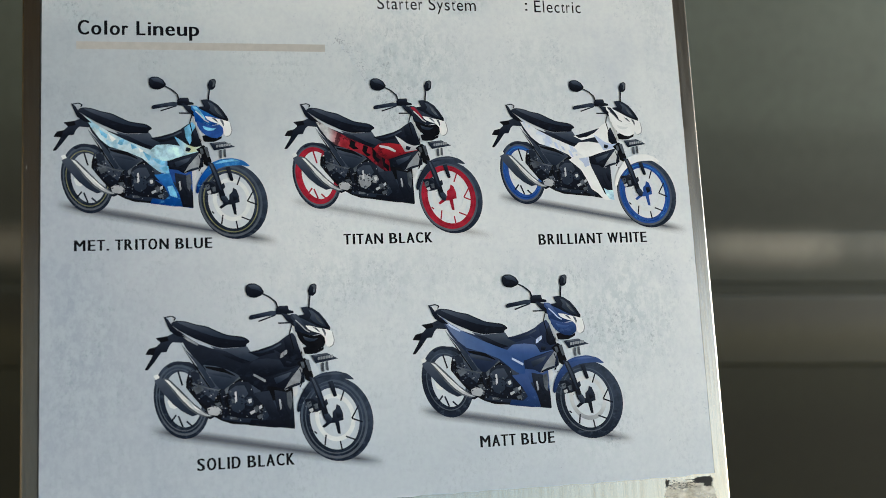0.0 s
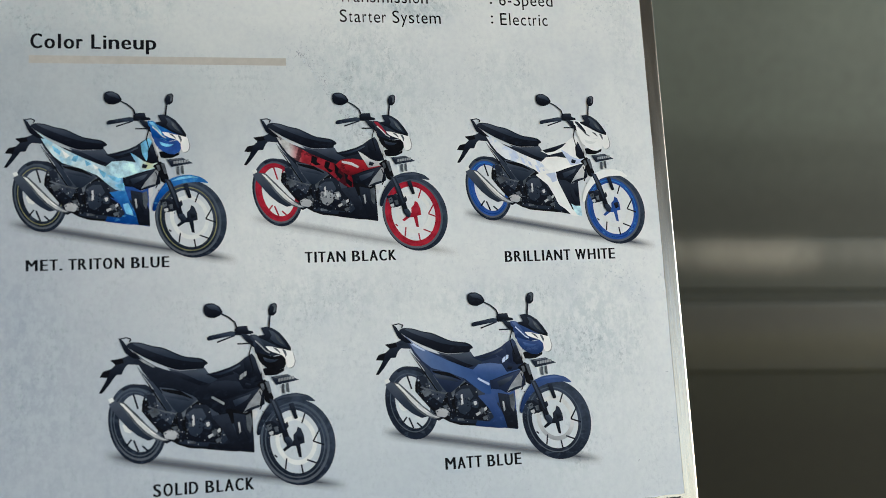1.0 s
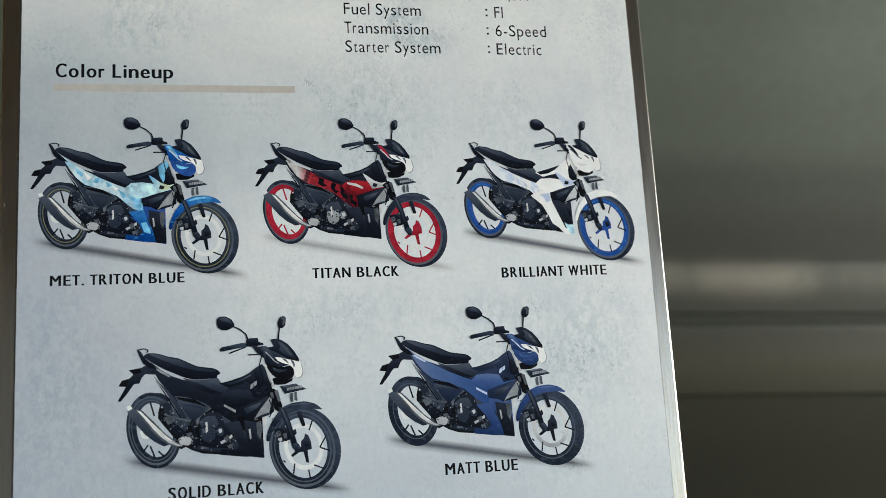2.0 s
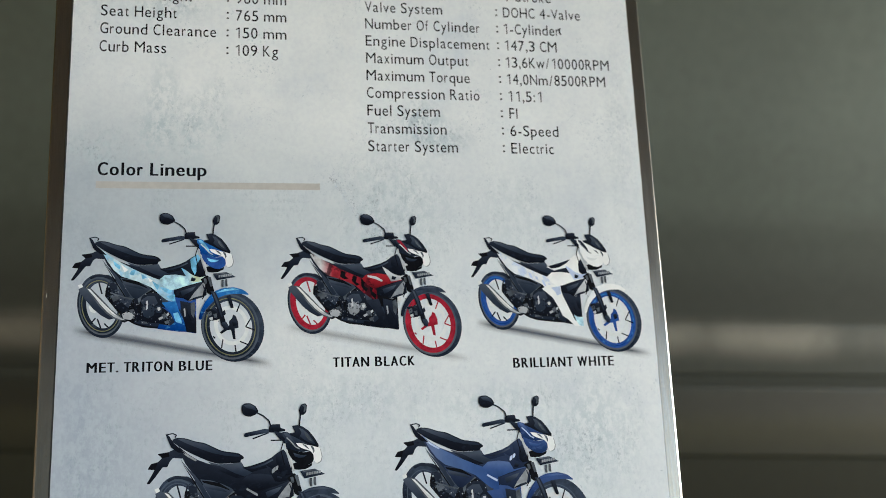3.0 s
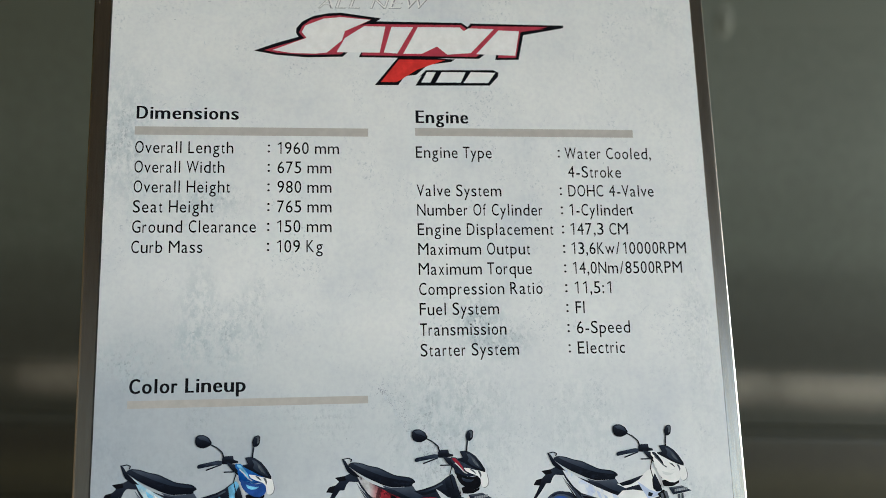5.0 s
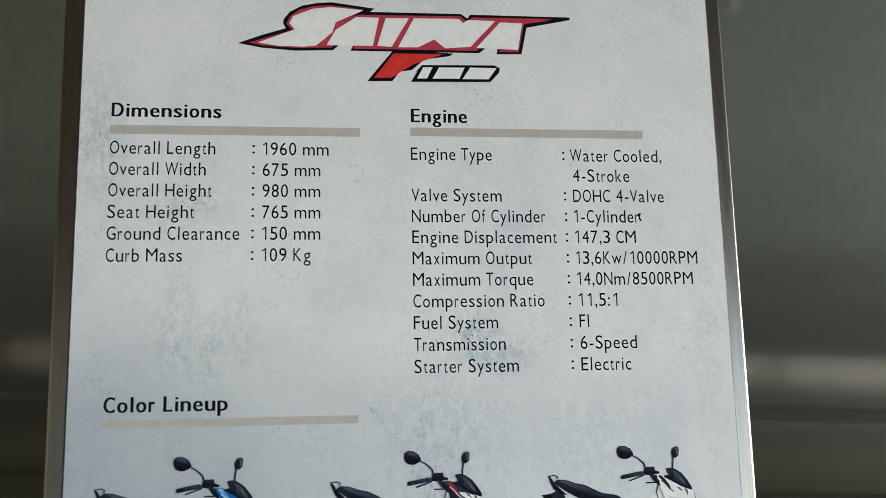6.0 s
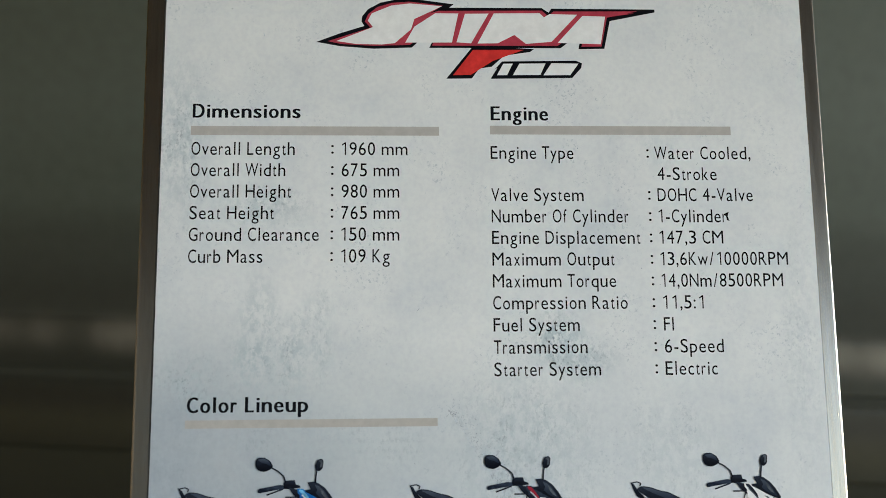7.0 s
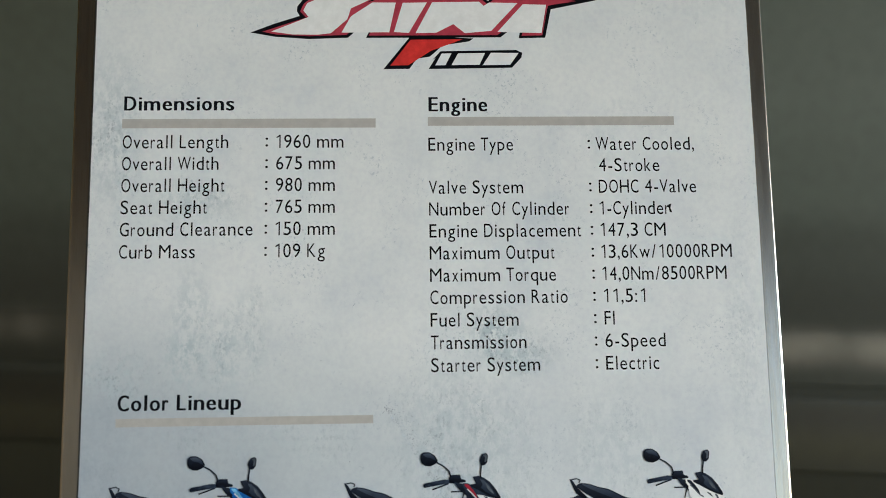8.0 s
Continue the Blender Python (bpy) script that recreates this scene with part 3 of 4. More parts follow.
LEFT_LINES = [("Overall Length", 59.8, "1960 mm", 110.8), ("Overall Width", 55.7, "675 mm", 107.0), ("Overall Height", 58.4, "980 mm", 107.0), ("Seat Height", 50.9, "765 mm", 107.0), ("Ground Clearance", 71.0, "150 mm", 107.0), ("Curb Mass", 46.2, "109 Kg", 102.7)]
for k, (words, right, value, value_right) in enumerate(LEFT_LINES):
    base = 323.5 - 9.83 * k
    write("spec_label", words, 13.5, right, base, 6.0, TEXT, thin=0.0015)
    write("colon", ":", 76.2, 77.4, base + 0.7, 6.0, TEXT)
    write("spec_value", value, 81.0, value_right, base, 6.0, TEXT, thin=0.0015)

RIGHT_LINES = [("Engine Type", 186.8, "Water Cooled,", 224.3, 269.2, 0), ("", 0, "4-Stroke", 225.4, 252.9, 1), ("Valve System", 190.9, "DOHC 4-Valve", 225.0, 269.2, 2), ("Number Of Cylinder", 211.2, "1-Cylinder", 225.0, 256.4, 3), ("Engine Displacement", 216.2, "147,3 CM", 225.0, 254.4, 4), ("Maximum Output", 204.0, "13,6Kw/10000RPM", 225.0, 283.8, 5), ("Maximum Torque", 204.4, "14,0Nm/8500RPM", 225.1, 280.9, 6), ("Compression Ratio", 209.3, "11,5:1", 225.4, 243.8, 7), ("Fuel System", 187.3, "FI", 225.3, 229.8, 8), ("Transmission", 190.5, "6-Speed", 225.3, 252.0, 9), ("Starter System", 196.2, "Electric", 225.2, 248.7, 10)]
for words, right, value, left, value_right, k in RIGHT_LINES:
    base = 321.9 - 9.84 * k
    if words:
        write("spec_label", words, 148.7, right, base, 6.0, TEXT, thin=0.0015)
        write("colon", ":", 220.6, 221.8, base + 0.7, 6.0, TEXT)
    write("spec_value", value, left, value_right, base, 6.0, TEXT, thin=0.0015)
part("print_flaw", flat(bmesh.new(), [(256.0, 296.6), (257.6, 297.2), (257.0, 295.2), (257.8, 293.0), (256.6, 293.4)], 3), TEXT, poster, "dark smudge at the end of a line")

write("caption", "MET. TRITON BLUE", 13.6, 71.2, 112.0, 4.7, BLACK, bold=0.47, wide=1.13)
write("caption", "TITAN BLACK", 128.7, 169.4, 112.0, 4.8, BLACK, bold=0.47, wide=1.13)
write("caption", "BRILLIANT WHITE", 219.6, 273.2, 109.6, 5.0, BLACK, bold=0.47, wide=1.13)
write("caption", "SOLID BLACK", 63.2, 104.1, 16.7, 5.0, BLACK, bold=0.47, wide=1.13)
write("caption", "MATT BLUE", 186.3, 221.0, 18.7, 5.1, BLACK, bold=0.47, wide=1.13)
write("tag_line", "ALL NEW", 100.6, 155.2, 400.7, 6.0, GREY, 2, 0.3, 0.02, 0.35, "grey outlined slanted words")
write("tag_line_fill", "ALL NEW", 101.1, 154.7, 401.0, 5.6, WHITE, 3, 0.0, 0.02, 0.35, thin=-0.012)

# emblem: plain slanted shapes in its colours
emblem = part("emblem", flat(bmesh.new(), [(68.9, 377.1), (79.9, 381.4), (91, 385), (89.7, 387.2), (89.9, 389.6), (92.8, 393.3), (98.5, 396.5), (105.9, 398.1), (112.4, 398.6), (121.7, 397.4), (132.6, 396), (130.4, 394.3), (173.9, 394.5), (177.1, 392.3), (178.5, 394.3), (227.4, 394.3), (227.4, 392.9), (205.9, 388.4), (202.9, 374.8), (190.7, 374.5), (191.3, 377.6), (185.6, 377.5), (182.3, 374.9), (121, 374.6), (122.3, 377.3), (116.3, 377.8), (112.9, 374.7), (95.4, 374), (79.9, 375.1)], 2), BLACK, poster, "black, red and white slanted emblem shapes")


def emblem_piece(name, mat, layer, *shapes):
    bm = bmesh.new()
    for pts in shapes:
        flat(bm, pts, layer)
    return part(name, bm, mat, emblem)


emblem_piece("red_edge", LOGO_EDGE, 3, [(74.2, 377.5), (93.9, 384.2), (91.2, 387.2), (92.8, 390.8), (97, 394.3), (103.8, 396.4), (111.7, 397.1), (127.5, 395.3), (121.6, 391.5), (125.6, 392.7), (173.9, 393.3), (176.8, 390.6), (179.3, 392.9), (219.1, 393.3), (204.6, 390.1), (201.6, 375.9), (192.1, 375.7), (193, 378.5), (184.3, 378.6), (181, 376), (122.3, 375.7), (123.7, 379), (115.8, 379.1), (112.1, 376), (95.4, 375.4), (80.4, 376.2)])
emblem_piece("white_blade", WHITE, 4, [(78.1, 377.6), (95.0, 384.5), (92.6, 387.6), (94.4, 391.2), (103.5, 395.1), (112.1, 396.2), (127.2, 395.0), (114.2, 388.6), (112.6, 383.5), (105.1, 376.8), (99.3, 376.1), (87.6, 376.2)])
emblem_piece("white_block", WHITE, 4, [(114.2, 384.9), (123.9, 391.5), (134.7, 391.5), (131.6, 377.3), (109.9, 377.1)])
emblem_piece("white_block", WHITE, 4, [(137.8, 391.4), (148.9, 391.6), (140.5, 377.0), (133.7, 377.4)])
emblem_piece("white_block", WHITE, 4, [(151.3, 391.7), (172.9, 392.0), (175.2, 389.7), (165.2, 383.5), (153.0, 377.1), (143.5, 376.9)])
emblem_piece("white_block", WHITE, 4, [(177.5, 391.6), (190.6, 391.4), (178.2, 378.0), (166.1, 376.9), (160.7, 381.3)])
emblem_piece("white_block", WHITE, 4, [(193.0, 390.8), (203.8, 390.6), (201.3, 377.0), (181.0, 377.5)])
emblem_piece("red_spike", LOGO_EDGE, 5, [(205.2, 392.0), (217.8, 392.3), (205.3, 390.4)])
emblem_piece("flag_edge", BLACK, 6, [(128.8, 359.8), (140.8, 374.9), (161.3, 374.8), (169.9, 374.4), (168, 373), (155.9, 371.1), (149.9, 365.7), (144.1, 364.8), (140.6, 360)])
emblem_piece("red_flag", LOGO_RED, 7, [(131.9, 361.5), (141.3, 373.8), (165, 374), (150.5, 368.5), (140.1, 361.7)])
emblem_piece("lower_edge", BLACK, 6, [(149.3, 359.9), (152.6, 365.2), (151.2, 364.3), (154.8, 368.3), (189.4, 368.9), (192.1, 367.6), (191.7, 365.3), (187.3, 360.5)])
emblem_piece("lower_block", WHITE, 7, [(155.3, 367.2), (159.8, 367.3), (157, 361.7), (152.3, 361.6)])
emblem_piece("lower_block", WHITE, 7, [(162.8, 367.3), (175.1, 367.5), (172.5, 361.9), (159.7, 361.7)])
emblem_piece("lower_block", WHITE, 7, [(177.8, 367.6), (190.5, 367.5), (186.5, 361.9), (173.9, 361.7)])

# ---- pictures of motorcycles ----


def motorcycle_picture(label, origin, size, paint):
    """One printed motorcycle, drawn from flat shapes; paint gives the inks of its coloured panels."""
    def at(pts):
        return [(origin[0] + u * size[0], origin[1] + v * size[1]) for u, v in pts]

    bm = bmesh.new()
    # the printed picture's own ground shadow, a soft grey patch
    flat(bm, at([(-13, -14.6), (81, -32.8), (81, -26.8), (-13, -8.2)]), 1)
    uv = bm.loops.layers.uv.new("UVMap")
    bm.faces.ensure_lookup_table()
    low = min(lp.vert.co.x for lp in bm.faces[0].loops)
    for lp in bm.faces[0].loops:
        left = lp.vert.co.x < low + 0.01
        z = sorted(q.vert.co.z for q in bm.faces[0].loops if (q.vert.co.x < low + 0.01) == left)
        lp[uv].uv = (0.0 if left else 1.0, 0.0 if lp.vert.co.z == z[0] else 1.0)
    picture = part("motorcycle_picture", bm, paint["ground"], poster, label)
    state = {"layer": 2}

    def piece(name, mat, *shapes, soft=0.22):
        bm = bmesh.new()
        for pts in shapes:
            flat(bm, rounded(at(pts), soft), state["layer"])
        state["layer"] += 1
        return part(name, bm, mat, picture)

    def wheel(prefix, c, tyre, side, rim, hole, shift, slant, bulge):
        centre, s = at([c])[0], lambda r: (r[0] * size[0], r[1] * size[1])
        part(prefix + "_tyre", ring(ring(bmesh.new(), (centre[0] + bulge * size[0], centre[1]), s(tyre), s(rim), state["layer"], slant, 0, 44, (-bulge * size[0], 0)), centre, s(side), s(rim), state["layer"] + 1, slant, 1), [TYRE, paint["side"]], picture)
        part(prefix + "_rim", ring(ring(bmesh.new(), centre, s(rim), s(hole), state["layer"] + 2, slant, 0, 44, shift), centre, (s(rim)[0] * 0.93, s(rim)[1] * 0.94), (s(rim)[0] * 0.895, s(rim)[1] * 0.91), state["layer"] + 3, slant, 1), [paint["rim"], paint["rim_line"]], picture)
        state["layer"] += 4

    def lines(name, mat, width, *paths):
        for pts in paths:
            part(name, stroke(bmesh.new(), at(pts), width * size[0], state["layer"]), mat, picture)
        state["layer"] += 1

    piece("tail", NAVY, [(-9.8, 25.0), (-5.2, 25.7), (-2.1, 27.0), (1.4, 25.3), (0.9, 22.7), (-3.2, 23.1), (-4.4, 21.8), (-5.5, 19.3), (-7.5, 19.3), (-10.4, 15.3), (-12.8, 12.4), (-14.1, 12.5), (-11.6, 16.8), (-10.8, 18.5), (-13.8, 18.6), (-12.4, 20.9), (-9.5, 21.6), (-7.8, 23.2)])
    piece("plate_back", BLACK, [(-13.8, 18.6), (-12.4, 20.9), (-9.7, 21.4), (-10.6, 18.3)], [(-9.5, 25.1), (-5.2, 25.6), (-4.6, 23.8), (-7.7, 23.2)])
    wheel("rear", (0.1, 0.1), (10.8, 15.4), (9.9, 14.1), (9.4, 13.2), (7.1, 11.0), (0.5, 0.2), 0.1, 0.1)
    lines("rear_spoke", paint["spoke"], 0.7, [(-1.3, 11.8), (0.4, 5.8)], [(3.2, 11.1), (2.2, 6.8)], [(-5.6, 5.8), (-2.4, 4.1)], [(-2.1, -5.7), (-4.0, -8.2)], [(-1.3, -6.1), (0.4, -10.5)], [(1.9, -8.4), (3.9, -10.4)])
    piece("rear_brake", DISC, [(-5.5, -0.1), (-4.0, 0.9), (-1.5, -0.2), (-1.0, -2.2), (-2.5, -3.4), (-4.5, -2.7)])
    piece("hugger", NAVY, [(-5.6, 13.9), (-1.3, 15.4), (3.3, 15.0), (6.8, 12.7), (9.0, 9.2), (6.8, 10.3), (4.3, 12.7), (0.7, 14.0), (-2.3, 14.1), (-4.9, 12.9)])
    wheel("front", (60.4, -10.8), (14.9, 17.1), (13.6, 16.0), (12.7, 15.0), (10.0, 12.5), (0.2, 0.1), 0.08, 1.0)
    disc_bm = ring(bmesh.new(), at([(60.8, -10.2)])[0], (8.2 * size[0], 9.7 * size[1]), (6.5 * size[0], 7.8 * size[1]), state["layer"], 0.08)
    part("brake_disc", disc_bm, DISC if not paint["disc"] else paint["disc"], picture)
    state["layer"] += 1
    lines("front_spoke", paint["spoke"], 0.62, [(64.7, 0.4), (63.2, -3.7)], [(70.5, -5.9), (67.5, -11.0), (71.8, -12.7)], [(64.8, -18.1), (68.7, -19.7)], [(62.5, -19.8), (63.1, -23.5)], [(56.8, -17.0), (56.2, -21.2)], [(52.1, -15.4), (53.1, -16.3)], [(59.5, 3.5), (61.2, -1.8)])
    piece("hub", paint["hub"], [(59.7, -8.0), (61.0, -6.8), (61.5, -4.9), (62.8, -5.7), (63.9, -8.6), (64.1, -11.5), (62.3, -11.8), (62.8, -17.1), (61.6, -16.8), (60.6, -12.4), (58.8, -12.5), (56.1, -14.3), (55.3, -13.5), (57.8, -11.5), (59.7, -10.2)], soft=0.1)
    piece("hub_cap", paint["spoke"], [(60.9, -8.1), (63.0, -7.5), (63.4, -10.0), (61.6, -10.8)])
    piece("engine", BLACK, [(2.2, 8.9), (6.7, 9.3), (12.8, 4.5), (16.3, 3.4), (19.5, 6.4), (23.1, 8.4), (27.1, 5.2), (33.2, 1.5), (35.1, -4.2), (35.0, -8.2), (33.3, -12.0), (25.7, -11.2), (19.6, -10.5), (15.5, -9.0), (11.5, -6.6), (7.6, -2.7), (4.1, 1.7), (1.8, 4.8)])
    piece("frame_body", paint["chassis"], [(-0.6, 25.6), (4.4, 23.0), (12.1, 20.0), (27.4, 17.1), (40.0, 18.4), (48.2, 14.1), (48.9, 4.7), (43.6, 2.6), (37.9, 3.4), (33.7, 1.4), (27.1, 5.0), (21.5, 8.4), (15.8, 3.4), (12.8, 5.6), (6.8, 14.4), (2.3, 20.1)])
    piece("cowl", paint["cowl"], [(30.1, 1.6), (34.3, 4.0), (37.9, 3.4), (40.7, 1.8), (43.9, 3.0), (44.1, -4.4), (44.3, -13.9), (38.9, -13.0), (32.6, -11.8), (33.4, -8.2), (34.6, -4.2)])
    piece("caliper", NAVY, [(49.9, -3.3), (52.8, -1.3), (54.4, -2.6), (55.0, -4.9), (57.5, -2.5), (58.1, -4.6), (55.9, -6.8), (53.6, -7.5), (51.5, -7.9), (50.2, -6.1)])
    # the engine, chain and brakes: cast covers, hoses, pegs and bolts
    castings = bmesh.new()

    def casting(tone, *pts):
        flat(castings, rounded(at(pts), 0.2), state["layer"] + 0.1 * tone + 0.01 * len(castings.faces), tone)

    casting(2, (6.8, 12.1), (11.4, 10.4), (15.2, 4.4), (12.8, -1.2), (8, 3))
    casting(1, (3.5, 11), (7.1, 11.5), (9.4, 4.4), (13.4, -2.7), (10.1, -3.2), (5.7, 0.2))
    casting(3, (4.2, 4.8), (6.9, 5.9), (8.6, 3.6), (5.8, 1.9))
    casting(3, (7, 10.4), (9.3, 11), (10, 8.7), (7.8, 7.8))
    casting(5, (9.8, -4), (12, -2.9), (14.2, -3.5), (15.8, -5.2), (13.8, -6.9), (10.5, -6.3))
    casting(3, (12.8, -2.1), (15, -1.5), (16.1, -4.1), (14.4, -4.1))
    casting(1, (15.1, 3), (19.1, 4.6), (22.4, 6.3), (27.4, 5.7), (30.6, 0), (31.3, -6.2), (27, -9), (20.1, -8.9), (16, -6.1))
    casting(2, (17.9, 2.4), (21.3, 4.6), (24.6, 4.6), (26.2, 1.2), (23.9, -1.1), (19.5, 0.1))
    casting(4, (19.2, -0.2), (20.9, 0.9), (23.9, 0.1), (25.3, -2.2), (24.4, -4.7), (22.1, -6.4), (19.9, -5.3), (18.9, -2.7))
    casting(5, (20.7, 2.1), (21.5, 2.4), (21.7, -1.9), (20.8, -2.4))
    casting(3, (21.7, -2.2), (24.2, -1.6), (23.8, -3.9), (22.1, -5.3), (20.8, -4.1))
    casting(4, (25, -0.5), (27.3, 0), (28.3, -2), (27.2, -3.9), (25.2, -3.3))
    casting(5, (25.9, -1.1), (27.3, -0.8), (27.5, -2.2), (26.4, -2.8))
    casting(2, (27.4, 4.6), (30.7, 2.9), (31.5, 0), (28.7, 0))
    casting(3, (28, -4.5), (30, -3.7), (30.7, -5.7), (28.7, -6.8))
    casting(5, (26.5, -6.2), (28.5, -5.3), (28.8, -6.2), (27.1, -7.3))
    casting(2, (16, -6.6), (22.9, -8.4), (29.8, -9), (29.2, -10.7), (21.5, -9.8), (15.4, -8.3))
    casting(3, (18.8, -7.5), (22.1, -8.1), (21.8, -8.9), (18.7, -8.6))
    casting(0, (17.6, 3), (18.8, 3.5), (18.1, -1.3), (19.1, -5.5), (18, -5.5), (16.7, -1.6))
    casting(3, (29.3, -7.9), (31.2, -7.1), (31.8, -8.5), (30.1, -9.3))
    casting(5, (30.2, -4.2), (31.4, -3.4), (31.6, -4.8), (30.5, -5.4))
    casting(1, (6.8, -4), (10, -4.9), (13.3, -7.1), (11, -8.2), (7.8, -6.5))
    casting(2, (32.5, -2.8), (36.7, -2), (38.2, -8.6), (34.7, -11.4), (30.9, -10.2))
    casting(1, (48.5, -2.4), (51.4, -1.9), (53.6, -3.6), (54, -7.6), (50.6, -7.6))
    casting(3, (49.3, -3.6), (51.1, -3), (51.5, -5), (49.8, -5.9))
    casting(5, (50.1, -6.4), (51.8, -5.9), (52, -7.3), (50.6, -7.6))
    casting(3, (52.4, -4.5), (53.8, -4.2), (54, -6.5), (52.6, -6.5))
    state["layer"] += 1
    tagged(part("engine_casting", castings, [BLACK, NAVY, SLATE, SMOKE, paint["case"], SILVER], picture), kind="stuff")
    rng = random.Random(11)
    bits = bmesh.new()
    for k in range(330):
        if k < 210:
            u, v = rng.uniform(10, 38), rng.uniform(-11, 9)
            if v > 10.5 - 0.42 * u or v < -5.5 - 0.15 * u or v > 1.2 * u - 4:
                continue
        elif k < 290:
            u, v = rng.uniform(3, 13), rng.uniform(-4, 12)
            if v < 7 - 1.1 * u:
                continue
        else:
            u, v = rng.uniform(48, 56), rng.uniform(-9, 2)
        tone = rng.choices((0, 1, 2, 3), (26, 4, 40, 30))[0]
        r = rng.uniform(0.12, 0.3) if tone == 1 else rng.uniform(0.2, 0.7)
        if k >= 290:
            r *= 0.7
        turn, thin = rng.uniform(0, 3.1), rng.uniform(0.3, 1.0)
        pts = []
        for a in ((0.5, 2.2, 3.6, 5.4) if k % 3 else (0.4, 1.5, 2.5, 3.6, 4.7, 5.7)):
            x, y = r * rng.uniform(0.8, 1.2) * math.cos(a), r * thin * rng.uniform(0.8, 1.2) * math.sin(a)
            pts.append((u + x * math.cos(turn) - y * math.sin(turn), v + x * math.sin(turn) + y * math.cos(turn)))
        flat(bits, at(pts), state["layer"] + (k % 8) * 0.1, tone)
    for u, v in [(9.1, 3), (7.8, 6.7), (11.1, 8.4), (13.4, 0.2), (11.5, 1.3), (19.3, -8.3), (22.9, -9.2), (28.4, -10.1), (31.5, -9.1), (16.3, -7.5), (27.4, 2.9), (29.5, 0.6), (31.4, -2), (25.4, -7.9), (32.7, -6.2), (6.8, 0.2), (23.8, 6.3), (20.5, 5.5), (15.6, -3.2), (16.9, -4.1), (34.7, -11.9), (30.2, 4), (12.5, -5.2)]:
        disc(bits, at([(u, v)])[0], (0.17 * size[0], 0.2 * size[1]), state["layer"] + 1, 0, 1, 8)
    state["layer"] += 2
    tagged(part("engine_detail", bits, [SMOKE, SILVER, SLATE, NAVY], picture), kind="stuff")
    piece("strut", SLATE, [(0.0, 22.5), (2.3, 19.5), (6.3, 15.4), (9.0, 12.0), (13.3, 4.7), (11.9, 3.7), (7.8, 10.6), (5.0, 15.2), (1.0, 20.7)])
    piece("strut_edge", BLACK, [(0.6, 21.0), (5.0, 14.7), (7.8, 10.0), (11.9, 3.5), (11.1, 3.8), (7.2, 10.0), (4.2, 15.0)])
    piece("hose", SMOKE, [(16.8, 3.2), (18.1, 5.2), (20.5, 6.9), (22.7, 8.2), (23.3, 7.6), (20.8, 6.0), (18.7, 4.4), (17.8, 1.4), (17.2, 1.4)])
    piece("exhaust_cover", SLATE, [(-10.4, 8.3), (-7.9, 9.1), (-6.4, 8.6), (-3.0, 4.1), (-0.1, 0.1), (3.1, -3.6), (6.3, -6.1), (4.0, -6.6), (0.3, -4.5), (-3.3, -1.4), (-6.7, 2.7), (-9.3, 6.0)])
    piece("exhaust_tip", DISC, [(-10.8, 10.1), (-9.0, 10.7), (-8.2, 9.3), (-9.8, 8.5)])
    piece("muffler_edge", SMOKE, [(-7.2, 9.1), (-4.6, 8.5), (-0.2, 4.0), (4.9, -1.7), (9.4, -5.4), (11.9, -7.0), (9.5, -7.3), (5.9, -6.0), (2.7, -3.7), (-0.7, -0.0), (-3.7, 4.1)])
    piece("muffler", GLEAM, [(-6.5, 8.5), (-4.9, 8.0), (-0.6, 3.3), (4.6, -2.1), (9.0, -5.7), (11.5, -6.9), (9.3, -6.7), (6.3, -5.4), (3.1, -2.9), (-0.1, 0.6), (-3.0, 4.4)])
    piece("muffler_sheen", WHITE, [(-5.9, 8.1), (-5.0, 7.6), (-0.9, 2.9), (3.9, -2.1), (7.6, -4.9), (5.3, -3.6), (1.4, 0.5), (-2.5, 5.2)])
    piece("side_cover", paint["cover"], [(8.5, 13.6), (12.9, 12.9), (16.5, 12.5), (21.6, 9.3), (22.9, 8.4), (20.2, 5.9), (17.0, 3.4), (15.0, 3.5), (13.1, 5.8), (10.3, 10.2)])
    piece("cover_line", BLACK, [(9.1, 13.1), (12.9, 12.5), (16.5, 11.8), (20.8, 9.0), (21.4, 8.2), (17.0, 10.0), (12.9, 11.1), (9.7, 12.2)])
    piece("cover_sheen", SLATE, [(10.1, 11.6), (13.9, 10.7), (18.0, 9.3), (20.2, 7.6), (16.9, 8.3), (12.9, 9.2), (10.8, 9.9)])
    piece("tank_base", SLATE, [(11.6, 21.0), (16.2, 19.7), (21.8, 19.8), (26.0, 20.3), (27.3, 18.1), (31.6, 16.9), (30.5, 15.3), (27.4, 14.0), (23.7, 13.5), (18.1, 16.1), (14.1, 18.9)])
    piece("tank_base_shade", NAVY, [(13.1, 19.7), (17.2, 18.8), (23.3, 15.6), (27.4, 14.0), (23.7, 13.3), (18.1, 15.9)])
    piece("side_panel", paint["stripe"], [(-1.3, 28.3), (2.9, 24.7), (9.0, 20.8), (16.1, 17.0), (23.2, 13.8), (27.3, 12.2), (33.4, 7.8), (33.9, 1.2), (30.1, 2.6), (27.1, 5.0), (23.1, 8.7), (17.0, 11.6), (9.1, 14.2), (5.4, 17.4), (2.4, 21.6)])
    if paint["decal_bar"]:
        for k in range(6):
            f = k / 5
            u, v, h = 12.8 + 17.5 * f, 17.3 - 10.2 * f, 2.6 + 0.7 * math.sin(2.4 * k)
            piece("decal_bar", paint["decal_bar"], [(u, v), (u + 1.5, v - 0.9), (u + 1.5 + 0.35 * h, v - 0.9 - h), (u + 0.35 * h, v - h)])
    if paint["stripe"] == RUN_RED:
        piece("splotch", BLACK, [(16.1, 16.6), (18.3, 15.5), (17.9, 13.7), (19.7, 12.4), (17.5, 12.0), (15.2, 13.5)])
